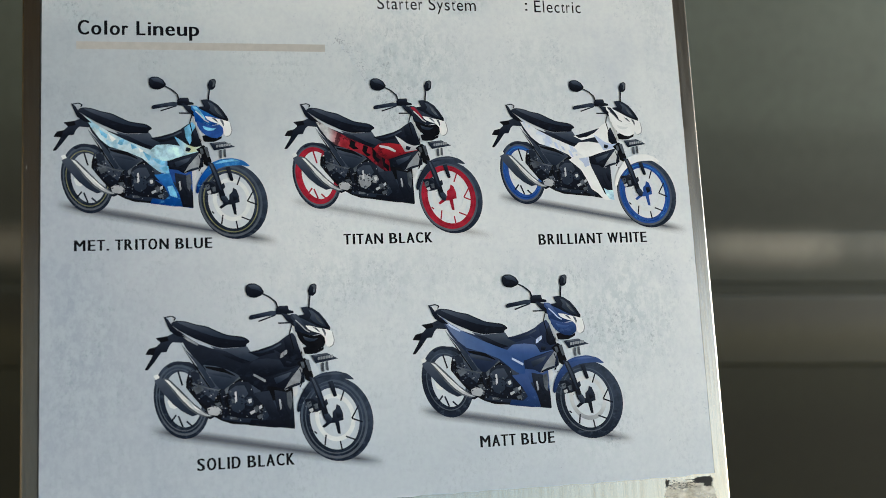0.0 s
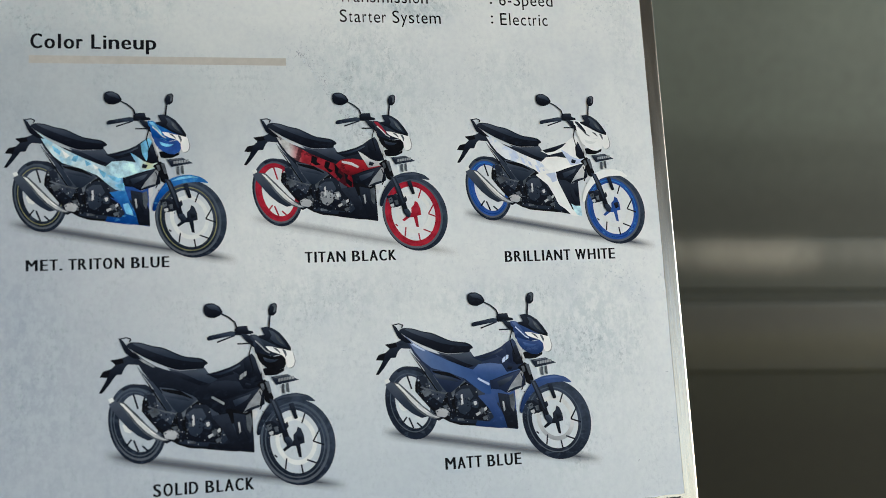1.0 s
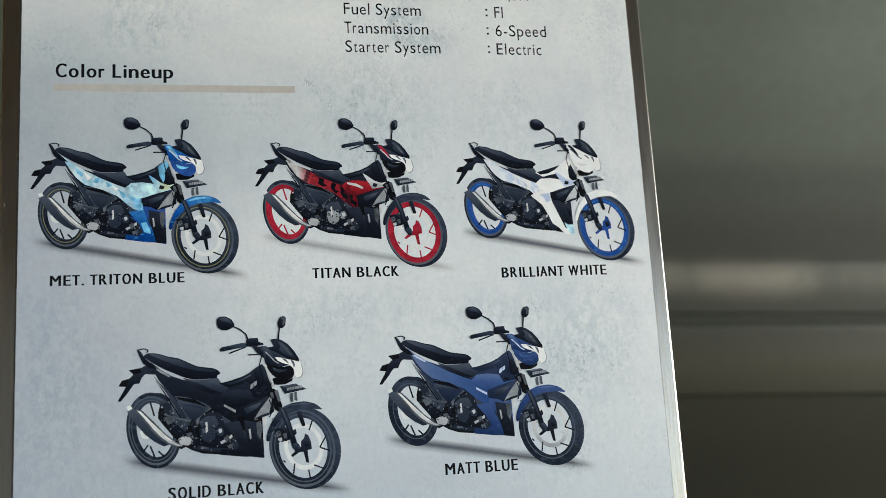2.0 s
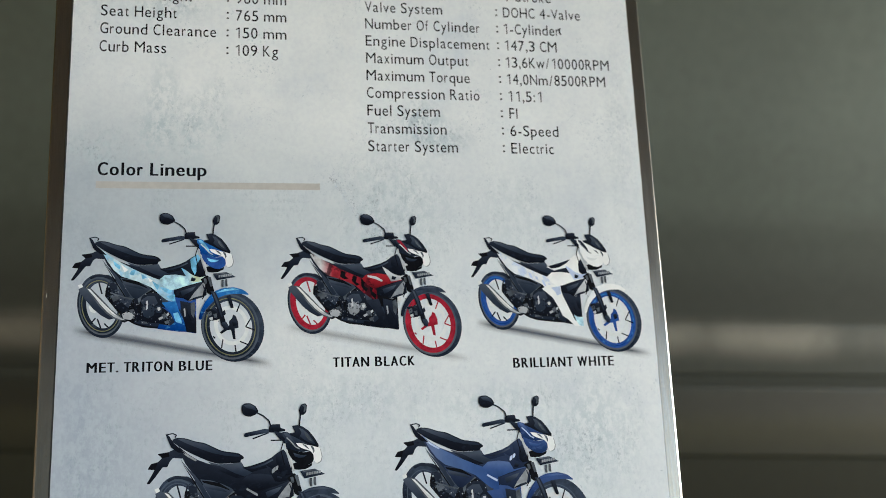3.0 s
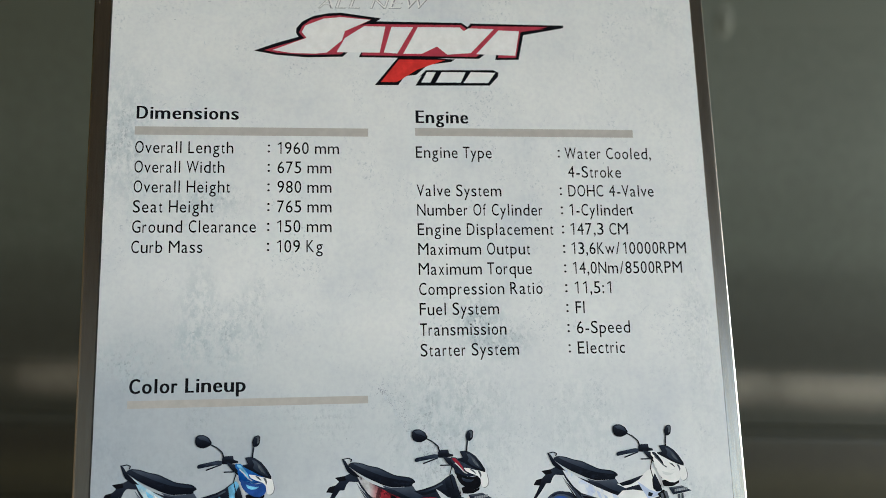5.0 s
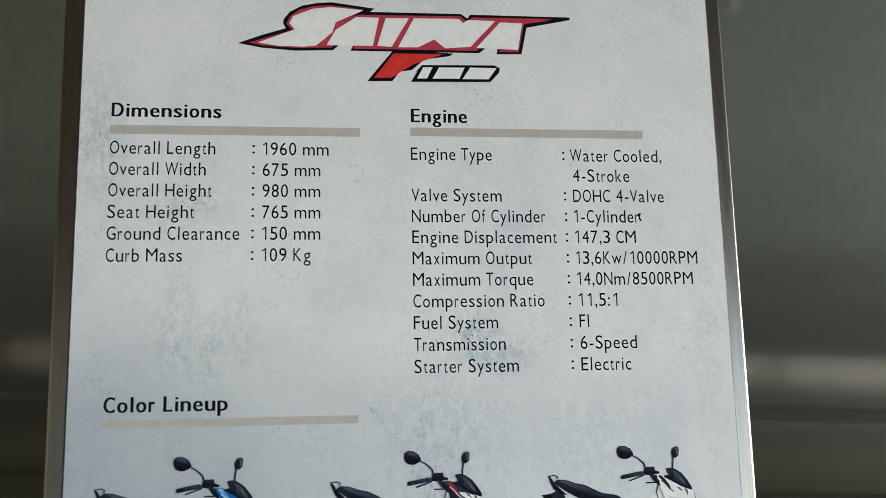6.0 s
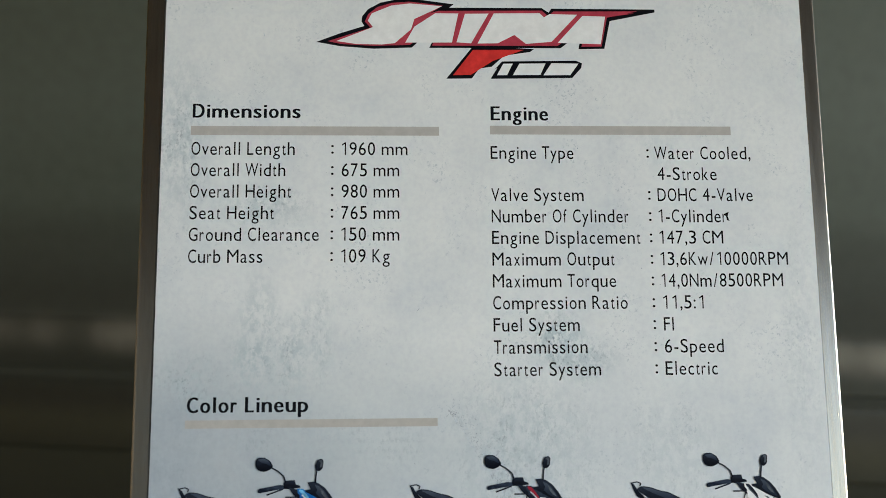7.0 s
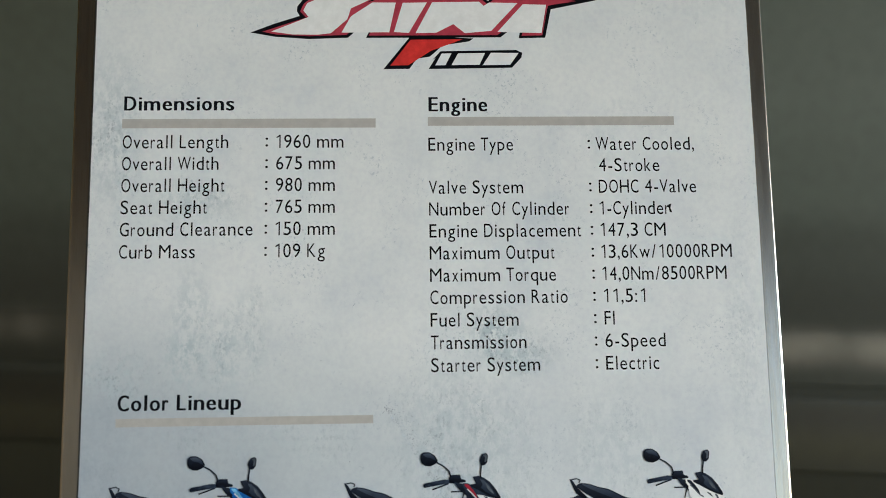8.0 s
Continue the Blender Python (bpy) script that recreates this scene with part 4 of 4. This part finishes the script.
        piece("splotch", BLACK, [(21.8, 14.1), (24.0, 13.3), (23.1, 10.7), (25.2, 9.4), (23.5, 8.6), (21.1, 11.3)])
        piece("splotch", BLACK, [(25.7, 12.7), (27.9, 11.4), (27.2, 8.7), (29.4, 7.2), (28.2, 5.4), (26.0, 8.1)])
        piece("splotch", BLACK, [(29.9, 9.5), (32.0, 8.4), (31.3, 5.8), (33.5, 4.1), (33.0, 1.6), (30.6, 4.1)])
    if paint["stripe"] == RUN_BLUE:
        piece("splash", CYAN, [(4.9, 22.1), (8.5, 19.4), (8.1, 17.5), (5.7, 19.6)])
        piece("splash", CYAN, [(13.6, 17.2), (15.6, 17.4), (14.6, 14.6), (12.6, 15.3)])
        piece("splash", CYAN, [(18.1, 15.5), (20.9, 13.7), (18.7, 12.7)])
        piece("splash", CYAN, [(23.2, 12.0), (26.8, 9.6), (25.8, 7.4), (24.3, 9.7)])
        piece("splash", CYAN, [(26.8, 9.1), (32.9, 7.2), (31.7, 5.4), (29.3, 6.5)])
        piece("splash", CYAN, [(29.9, 4.4), (33.9, 5.3), (34.5, 1.1), (31.7, 3.1)])
        piece("splash", WHITE, [(8.5, 20.4), (12.1, 17.4), (10.4, 16.2)])
        piece("splash", WHITE, [(21.2, 13.7), (23.7, 12.0), (22.2, 11.3)])
    if paint["belly"] == WHITE:
        piece("belly_pan", paint["belly"], [(23.3, 6.1), (27.3, 8.2), (32.7, 8.1), (34.4, 2.2), (37.2, -4.2), (40.0, -10.6), (44.6, -14.1), (39.7, -13.7), (36.7, -10.5), (33.6, -8.3), (31.8, -4.1), (28.9, 1.3)])
        piece("belly_shade", MIST, [(28.2, 6.6), (32.9, 7.3), (33.6, 3.3), (31.2, 2.3), (30.5, 4.4)])
        piece("cowl_edge", paint["cowl_edge"], [(39.7, -7.9), (41.7, -9.1), (44.4, -9.1), (44.7, -14.1), (42.4, -13.6), (40.8, -11.1)])
    else:
        piece("belly_pan", paint["belly"], [(27.9, 1.3), (34.5, 2.0), (36.0, -2.5), (38.6, -8.2), (39.8, -13.0), (36.2, -12.9), (26.2, -11.4), (27.0, -9.1), (32.2, -9.9), (34.3, -8.1), (32.3, -4.2), (30.2, -1.6)])
        piece("cowl_edge", paint["cowl_edge"], [(36.5, 2.1), (41.5, 1.0), (44.2, -6.8), (44.4, -13.7), (39.8, -13.1), (38.6, -8.2), (37.1, -3.6)])
    if paint["belly"] == BRIGHT:
        piece("belly_sheen", CYAN, [(33.3, -4.0), (35.6, -3.5), (37.1, -6.7), (37.7, -9.2), (34.6, -8.1)])
        piece("belly_sheen", BLUE, [(28.0, -0.8), (31.0, -1.9), (34.1, -6.6), (32.1, -3.9)])
    piece("tank_panel", paint["tank"], [(26.4, 17.8), (30.6, 18.6), (35.8, 20.1), (39.0, 21.6), (41.7, 23.6), (44.4, 25.1), (45.6, 23.4), (46.9, 19.1), (48.4, 14.6), (46.2, 12.9), (44.0, 13.7), (40.9, 15.3), (37.8, 17.4), (33.6, 16.5), (30.5, 15.7), (28.0, 17.0)])
    piece("front_panel", paint["front_panel"], [(26.3, 12.3), (29.0, 14.7), (34.1, 15.0), (39.8, 14.1), (43.9, 12.5), (47.7, 11.7), (43.9, 10.7), (38.4, 9.1), (34.4, 7.7), (31.5, 7.4), (28.5, 9.5)], soft=0.1)
    if paint["panel_bar"]:
        piece("panel_bar", paint["panel_bar"], [(29.0, 14.1), (33.6, 13.3), (36.8, 11.4), (36.4, 10.5), (33.3, 12.0), (29.2, 13.1)])
    piece("accent_panel", paint["accent"], [(36.6, 18.5), (38.5, 17.4), (42.1, 14.7), (45.2, 13.6), (48.4, 14.1), (47.5, 11.8), (44.1, 11.2), (41.0, 10.7), (39.8, 13.0), (38.3, 15.3)])
    piece("accent_shade", NAVY, [(41.7, 13.7), (43.9, 12.9), (42.9, 11.5), (41.2, 11.9)])
    piece("tank_front", paint["tank_front"], [(40.9, 22.4), (44.4, 25.1), (45.6, 23.4), (44.6, 18.3), (43.2, 14.7), (41.5, 17.9)])
    piece("tank_shade", NAVY, [(43.8, 19.4), (45.3, 22.3), (47.1, 18.3), (48.6, 14.1), (45.6, 13.6), (44.0, 15.2)])
    if paint["tank"] == WHITE:
        piece("tank_strip", NAVY, [(27.4, 18.1), (33.6, 19.8), (39.8, 21.8), (37.1, 19.4), (33.2, 17.4), (29.0, 16.8)])
    else:
        piece("tank_sheen", SLATE, [(28.1, 17.4), (31.6, 18.0), (36.2, 19.3), (39.6, 21.0), (40.0, 20.5), (36.6, 18.7), (32.0, 17.1)])
    if paint["mark"]:
        piece("mark", paint["mark"], [(-0.1, 26.6), (3.4, 24.1), (7.0, 21.9), (6.5, 21.3), (2.9, 23.4), (0.1, 25.6)])
        piece("mark", paint["mark"], [(28.5, 9.1), (33.3, 6.3), (33.1, 5.3), (28.2, 8.3)])
        piece("mark", paint["mark"], [(39.5, 16.6), (40.8, 17.6), (40.5, 15.3), (39.2, 14.7)], [(41.0, 17.8), (42.2, 18.2), (42.0, 16.5), (40.7, 15.7)])
    piece("shroud", paint["shroud"], [(34.3, 3.8), (34.8, 7.3), (38.1, 8.5), (41.7, 9.4), (47.5, 11.6), (45.0, 8.5), (42.6, 5.3), (40.4, 1.8), (37.9, 3.3)])
    piece("shroud_sheen", SLATE, [(36.5, 6.9), (40.7, 8.2), (43.8, 9.2), (42.2, 7.0), (39.5, 5.5), (37.4, 4.4)])
    piece("radiator_side", paint["radiator"], [(40.5, 2.0), (42.6, 5.4), (45.0, 8.4), (47.7, 11.6), (48.4, 11.0), (46.8, 4.2), (43.8, 3.2), (41.3, 1.7)])
    piece("radiator_edge", NAVY, [(40.4, 1.8), (41.1, 2.6), (43.6, 3.8), (46.6, 4.6), (47.0, 3.7), (44.0, 2.8)])
    if paint["belly"] == WHITE:
        piece("radiator_gap", NAVY, [(41.2, -0.4), (43.6, 0.9), (44.0, -2.0), (43.0, -5.2), (42.0, -3.4)])
    else:
        piece("radiator_bracket", SILVER, [(38.2, -1.7), (38.9, -1.6), (39.4, -5.3), (38.7, -6.1)], [(44.0, 2.4), (45.7, 2.9), (46.0, 1.1), (44.8, -1.6), (44.1, 0.1)])
        piece("radiator_bracket", SMOKE, [(41.4, 0.8), (43.3, 1.6), (43.8, -2.4), (42.9, -6.4), (41.7, -4.3)])
    piece("fork_shade", BLACK, [(45.8, 12.5), (49.0, 14.6), (50.3, 13.5), (52.5, 6.9), (50.8, 4.7), (49.1, 5.8), (48.2, 9.9)])
    lines("hose", NAVY, 0.45, [(39.4, 0.8), (40.2, -4.3), (42.2, -8.4)], [(47.0, 10.0), (48.4, 5.8), (46.9, 2.7)])
    lines("chain_guard", SMOKE, 0.5, [(4.1, 6.4), (9.7, 4.4), (14.8, 3.0)])
    lines("cable", BLACK, 0.4, [(44.5, 28.9), (43.3, 24.7), (44.8, 18.3)], [(45.7, 26.7), (48.4, 20.4), (47.8, 15.1)])
    piece("grab_rail", NAVY, [(-6.6, 33.6), (-4.9, 32.5), (-3.3, 29.8), (-0.6, 27.2), (2.1, 24.7), (-1.1, 25.4), (-4.0, 27.5), (-5.0, 29.6)])
    lines("rail", NAVY, 0.5, [(-6.2, 33.1), (-3.5, 33.6), (-1.9, 32.9), (-2.5, 31.8)])
    piece("seat", NAVY, [(-4.1, 30.4), (-2.1, 31.8), (2.0, 31.4), (6.1, 29.9), (10.2, 29.1), (14.3, 27.0), (17.8, 25.3), (21.4, 24.7), (24.7, 24.2), (26.6, 23.0), (27.4, 21.8), (25.7, 21.2), (25.9, 20.1), (21.8, 19.9), (16.2, 19.8), (12.1, 21.1), (8.5, 22.8), (4.5, 24.7), (0.9, 26.8), (-2.1, 28.9)], soft=0.8)
    piece("seat_sheen", paint["sheen"], [(-1.9, 31.4), (2.0, 30.9), (6.1, 29.5), (10.2, 28.5), (14.2, 26.4), (17.8, 24.8), (21.4, 24.2), (24.3, 23.7), (25.9, 22.6), (22.9, 22.7), (18.3, 23.4), (13.2, 24.7), (7.1, 27.1), (2.0, 29.3)], soft=0.8)
    piece("fork_tube", SILVER, [(43.9, 29.9), (45.0, 29.7), (47.5, 23.5), (49.6, 15.6), (48.7, 15.1), (46.5, 22.0)], [(55.5, 11.9), (56.6, 12.0), (57.2, 8.5), (56.1, 8.3)], [(57.6, 11.6), (58.4, 11.8), (58.9, 8.9), (58.3, 8.7)])
    piece("fork_clamp", SMOKE, [(49.2, 13.6), (50.7, 13.8), (51.8, 9.3), (50.7, 8.8)], [(47.3, 12.9), (48.6, 13.0), (49.1, 10.7), (48.0, 10.1)])
    piece("fender", paint["fender"], [(45.3, -7.0), (45.9, -3.4), (47.7, 0.6), (49.9, 3.7), (52.3, 6.5), (56.3, 8.1), (61.6, 8.6), (66.3, 7.3), (69.5, 4.5), (64.6, 5.3), (58.8, 5.0), (54.7, 3.6), (51.0, 0.6), (48.1, -3.0), (46.5, -7.5)], soft=0.8)
    piece("fender_sheen", paint["fender_sheen"], [(53.1, 5.7), (56.8, 7.5), (61.6, 8.0), (65.2, 7.0), (61.6, 7.1), (57.3, 6.4)], soft=0.6)
    piece("fork_leg", NAVY, [(50.6, 6.8), (53.1, 6.3), (55.2, 1.5), (57.3, -5.8), (59.0, -11.8), (57.8, -12.4), (56.1, -10.4), (54.3, -3.6), (52.3, 2.6)])
    piece("fork_leg_sheen", SLATE, [(51.6, 6.1), (52.5, 5.9), (54.6, 1.0), (56.6, -6.3), (55.8, -5.7), (53.9, -0.0)])
    piece("fork_leg", NAVY, [(58.3, 4.3), (60.2, 4.7), (61.8, -1.6), (60.4, -1.9)])
    piece("axle", TYRE, [(56.1, -8.8), (58.3, -8.5), (59.5, -10.5), (58.8, -12.6), (57.1, -12.1)])
    piece("steering", NAVY, [(41.1, 32.9), (44.6, 32.2), (46.4, 28.8), (45.1, 27.4), (43.3, 29.3)])
    piece("head_fairing", paint["head"], [(43.9, 32.7), (46.3, 32.5), (48.0, 31.3), (50.4, 29.8), (54.3, 27.7), (57.2, 26.4), (56.1, 24.1), (52.6, 23.5), (48.7, 24.2), (46.6, 24.2), (45.6, 25.4), (45.2, 28.2), (44.1, 30.7)])
    piece("head_lower", paint["head_low"], [(46.2, 25.6), (48.7, 24.6), (51.2, 23.7), (53.6, 23.4), (56.2, 23.9), (57.6, 22.3), (57.8, 20.3), (57.1, 18.8), (54.8, 17.6), (52.4, 17.9), (50.0, 19.1), (48.6, 20.3), (47.5, 21.5), (46.5, 23.4)])
    piece("nose", BLACK, [(50.0, 19.1), (52.4, 17.9), (54.8, 17.6), (57.1, 18.7), (56.9, 17.4), (53.9, 16.0), (51.2, 15.9), (49.2, 16.1), (48.5, 18.7)])
    piece("nose_sheen", paint["head_sheen"], [(48.7, 23.4), (50.8, 22.6), (53.2, 22.1), (54.9, 22.3), (53.3, 21.2), (51.2, 21.0), (49.4, 21.8)])
    piece("head_sheen", paint["pinstripe"], [(44.5, 32.3), (46.1, 32.1), (47.8, 30.3), (49.5, 27.9), (50.2, 25.7), (48.6, 27.3), (46.4, 29.9), (44.9, 31.3)])
    piece("headlight", WHITE, [(49.8, 27.7), (52.3, 27.4), (54.9, 26.6), (59.8, 25.5), (60.7, 24.8), (61.5, 21.2), (60.9, 19.1), (59.5, 18.4), (58.3, 18.9), (57.8, 20.3), (57.6, 22.5), (56.2, 24.0), (52.9, 25.1), (51.0, 26.1)])
    piece("lamp_line", SMOKE, [(52.6, 27.1), (54.3, 26.6), (55.3, 25.4), (55.8, 24.5), (54.7, 25.3), (53.7, 26.1)], [(56.3, 26.2), (57.6, 25.8), (58.2, 24.0), (57.7, 22.7), (57.4, 24.0), (56.8, 25.2)])
    piece("lamp_rim", GREY, [(60.6, 24.8), (60.9, 24.6), (61.7, 21.2), (61.1, 19.1), (59.7, 18.2), (58.5, 18.6), (59.5, 18.6), (60.7, 19.3), (61.3, 21.2)])
    lines("head_line", paint["head_line"], 0.5, [(45.8, 30.1), (47.9, 28.1), (49.8, 25.9), (51.5, 24.9)])
    piece("windscreen", NAVY, [(48.2, 35.2), (50.6, 35.5), (52.7, 34.9), (55.6, 32.9), (58.0, 29.9), (60.0, 26.6), (59.9, 25.3), (57.3, 26.1), (54.4, 27.4), (50.5, 29.6), (47.4, 31.2), (47.1, 32.0), (49.6, 32.3), (48.9, 33.6)], soft=0.15)
    piece("windscreen_glint", SLATE, [(51.3, 34.2), (53.0, 33.6), (55.3, 31.6), (57.4, 28.8), (58.7, 26.6), (56.3, 27.4), (53.4, 29.0), (51.7, 30.6), (52.4, 32.0)], soft=0.15)
    piece("windscreen_glint", SMOKE, [(53.6, 32.6), (54.9, 31.4), (56.4, 29.4), (57.3, 27.8), (55.6, 28.8), (54.3, 30.4)], soft=0.15)
    piece("number_plate", TYRE, [(51.6, 15.4), (58.2, 16.1), (62.8, 13.6), (53.6, 12.0)], soft=0.08)
    piece("plate_edge", SMOKE, [(52.7, 15.3), (58.1, 15.9), (58.6, 15.5), (53.3, 14.9)], soft=0.05)
    piece("plate_stay", SMOKE, [(55.8, 12.2), (56.9, 12.3), (56.9, 8.5), (55.9, 8.7)], [(57.6, 12.5), (58.6, 12.7), (58.8, 8.8), (57.8, 9.0)])
    for k in range(6):
        f = k / 6
        u, v = 54.4 + 6.50 * f, 13.3 + 0.90 * f
        piece("plate_bar", GREY, [(u, v), (u + 0.9, v + 0.1), (u + 1.0, v + 1.3), (u + 0.1, v + 1.2)], soft=0.05)
    piece("handlebar", TYRE, [(27.1, 32.1), (27.9, 32.8), (36.3, 34.3), (38.5, 34.0), (38.4, 32.6), (34.1, 32.0), (27.8, 30.9), (27.2, 31.1)])
    piece("switchgear", NAVY, [(38.0, 35.1), (39.3, 36.1), (42.9, 36.2), (43.2, 34.4), (45.1, 33.9), (45.3, 33.0), (40.4, 32.5), (38.1, 32.6)])
    piece("stem_clamp", NAVY, [(40.0, 33.1), (42.5, 32.7), (45.2, 29.5), (44.5, 28.2), (42.4, 29.9)])
    lines("lever", NAVY, 0.6, [(30.9, 30.1), (34.1, 31.2), (37.9, 32.5)], [(38.8, 29.1), (43.9, 29.1)])
    lines("mirror_stem", NAVY, 0.6, [(32.7, 41.5), (35.6, 40.0), (38.1, 37.8), (38.9, 35.1)], [(52.1, 40.0), (51.7, 37.2), (51.5, 34.9)])
    piece("mirror", NAVY, [(26.1, 44.8), (27.4, 45.8), (29.8, 45.8), (32.2, 44.4), (33.5, 42.1), (32.3, 40.7), (30.1, 39.8), (28.1, 40.0), (26.6, 40.9), (26.0, 42.6)], [(51.3, 42.2), (52.3, 44.5), (54.1, 45.1), (55.0, 44.2), (54.6, 41.0), (53.3, 39.8), (51.7, 40.0)], soft=0.3)
    piece("mirror_sheen", SLATE, [(26.9, 45.0), (29.7, 45.4), (31.7, 44.1), (32.7, 42.1), (30.5, 43.2), (28.2, 43.7)])
    piece("mirror_sheen", SMOKE, [(52.7, 44.1), (54.0, 44.7), (54.6, 43.8), (54.2, 41.5), (53.4, 41.1), (53.7, 43.4)])
    return picture


def paints(**other):
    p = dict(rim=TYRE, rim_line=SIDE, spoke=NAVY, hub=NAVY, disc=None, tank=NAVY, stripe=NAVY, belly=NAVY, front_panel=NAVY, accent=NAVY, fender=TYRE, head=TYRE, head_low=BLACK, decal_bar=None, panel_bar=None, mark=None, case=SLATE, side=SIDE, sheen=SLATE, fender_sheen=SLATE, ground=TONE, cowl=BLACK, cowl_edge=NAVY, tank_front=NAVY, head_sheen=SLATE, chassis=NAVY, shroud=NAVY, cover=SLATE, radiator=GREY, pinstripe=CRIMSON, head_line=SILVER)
    p.update(other)
    return p


motorcycle_picture("printed picture of a light and dark blue motorcycle", (18.9, 143.7), (1.005, 1.004), paints(rim_line=OLIVE, stripe=RUN_BLUE, belly=BRIGHT, front_panel=PALE, accent=RUN_ACCENT, tank_front=CYAN, cowl=BLUE, head_sheen=CYAN, fender_sheen=CYAN, fender=BRIGHT, head=BRIGHT, head_low=BLUE, pinstripe=CYAN))
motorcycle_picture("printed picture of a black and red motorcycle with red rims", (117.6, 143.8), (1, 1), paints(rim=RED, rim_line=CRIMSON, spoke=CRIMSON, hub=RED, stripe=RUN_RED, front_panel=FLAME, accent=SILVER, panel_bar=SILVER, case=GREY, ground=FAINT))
motorcycle_picture("printed picture of a white motorcycle with blue rims", (213.9, 144.1), (0.997, 0.989), paints(tank=WHITE, rim=BLUE, rim_line=BRIGHT, spoke=NAVY, hub=BLUE, stripe=RUN_WHITE, decal_bar=MIST, belly=WHITE, front_panel=WHITE, accent=MIST, tank_front=WHITE, cowl=NAVY, head_sheen=DISC, radiator=SILVER, fender_sheen=WHITE, cowl_edge=PALE, fender=WHITE, head=WHITE, head_low=WHITE, pinstripe=NAVY, head_line=SMOKE))
motorcycle_picture("printed picture of an all black motorcycle", (57.2, 46.7), (1.069, 1.071), paints(mark=GREY, pinstripe=SLATE, head_line=GREY))
motorcycle_picture("printed picture of a matt blue motorcycle", (172.7, 48.5), (1.077, 1.04), paints(mark=MIST, disc=SILVER, side=TYRE, stripe=RUN_MATT, belly=MATT, front_panel=MATT_LIGHT, accent=INDIGO, fender_sheen=MATT_LIGHT, tank=INDIGO, cowl=MATT, head_sheen=MATT_LIGHT, chassis=INDIGO, shroud=INDIGO, cover=INDIGO, tank_front=INDIGO, fender=MATT, head=MATT, head_low=MATT, pinstripe=MATT_LIGHT, head_line=MIST))

# ---- residue where a lower strip was torn away ----


def scrap(name, mat, centre, size, seed, layer, label, parts_count=1, n=18, rough=0.35):
    """A ragged thin remnant stuck on the panel below the sheet."""
    rng = random.Random(seed)
    bm = bmesh.new()
    for j in range(parts_count):
        cu = centre[0] + (rng.uniform(-1, 1) * size[0] if parts_count > 1 else 0)
        cv = centre[1] + (rng.uniform(-1, 1) * size[1] if parts_count > 1 else 0)
        k = rng.uniform(0.015, 0.085) if parts_count > 1 else 1.0
        pts = []
        for i in range(n):
            a = 2 * math.pi * i / n
            r = k * (1 + rng.uniform(-rough, rough))
            box = max(abs(math.cos(a)), abs(math.sin(a)))
            pts.append((cu + size[0] * r * math.cos(a) / box ** 0.7, cv + size[1] * r * math.sin(a) / box ** 0.7))
        f = bm.faces.new([bm.verts.new(((u - 148.5) * MM, -0.00005 - STEP * layer, v * MM)) for u, v in pts])
        f.normal_update()
        if f.normal.y > 0:
            f.normal_flip()
    ob = tagged(part(name, bm, mat), label, "residue")
    ob.matrix_world = BOARD
    return ob


scrap("adhesive_patch", ADHESIVE, (284.5, -9.8), (12.5, 6.8), 3, 1, "beige adhesive smear on bare steel below the poster", n=60, rough=0.05)
scrap("tape_scrap", TAPE_AND_SHADE, (291.2, -2.6), (5.0, 1.4), 8, 3, "torn black tape scrap at the poster's lower corner", n=40, rough=0.22)
scrap("tape_scrap", TAPE_AND_SHADE, (293.4, -4.4), (2.0, 1.3), 14, 4, "small torn black tape scrap at the poster's lower corner", n=24, rough=0.25)
scrap("tape_scrap", TAPE_AND_SHADE, (273.4, -3.2), (0.9, 1.6), 5, 3, "small torn black tape scrap on the steel", n=30, rough=0.3)
tagged(scrap("dirt_specks", TAPE_AND_SHADE, (281, -3.9), (6.5, 2.2), 9, 5, "black dirt specks in old adhesive", parts_count=120, n=7, rough=0.5), kind="stuff")

# ---- a small pale oval form on the back wall, placed to fit the camera's view ----
fitting = tagged(new("pale_wall_form"), "small pale oval form on the grey-green wall", "wall fitting")
fitting.matrix_world = BACK @ pose(0.625, 0, 1.505)


def turned(radii, n=14):
    """A form turned about the axis that points out of the wall: rows of distance from the wall and radius."""
    bm = bmesh.new()
    rings = [[bm.verts.new((r * math.cos(2 * math.pi * k / n), -d, 1.9 * r * math.sin(2 * math.pi * k / n))) for k in range(n)] for d, r in radii]
    for p, q in zip(rings, rings[1:]):
        for k in range(n):
            bm.faces.new((p[k], p[(k + 1) % n], q[(k + 1) % n], q[k]))
    bm.faces.new(rings[-1])
    bmesh.ops.recalc_face_normals(bm, faces=list(bm.faces))
    return bm


part("plate", turned([(0.0, 0.018), (0.0006, 0.016), (0.001, 0.012)]), PALE_FORM, fitting)
part("low_dome", turned([(0.001, 0.01), (0.0018, 0.008), (0.0026, 0.005), (0.003, 0.002)]), PALE_FORM, fitting)
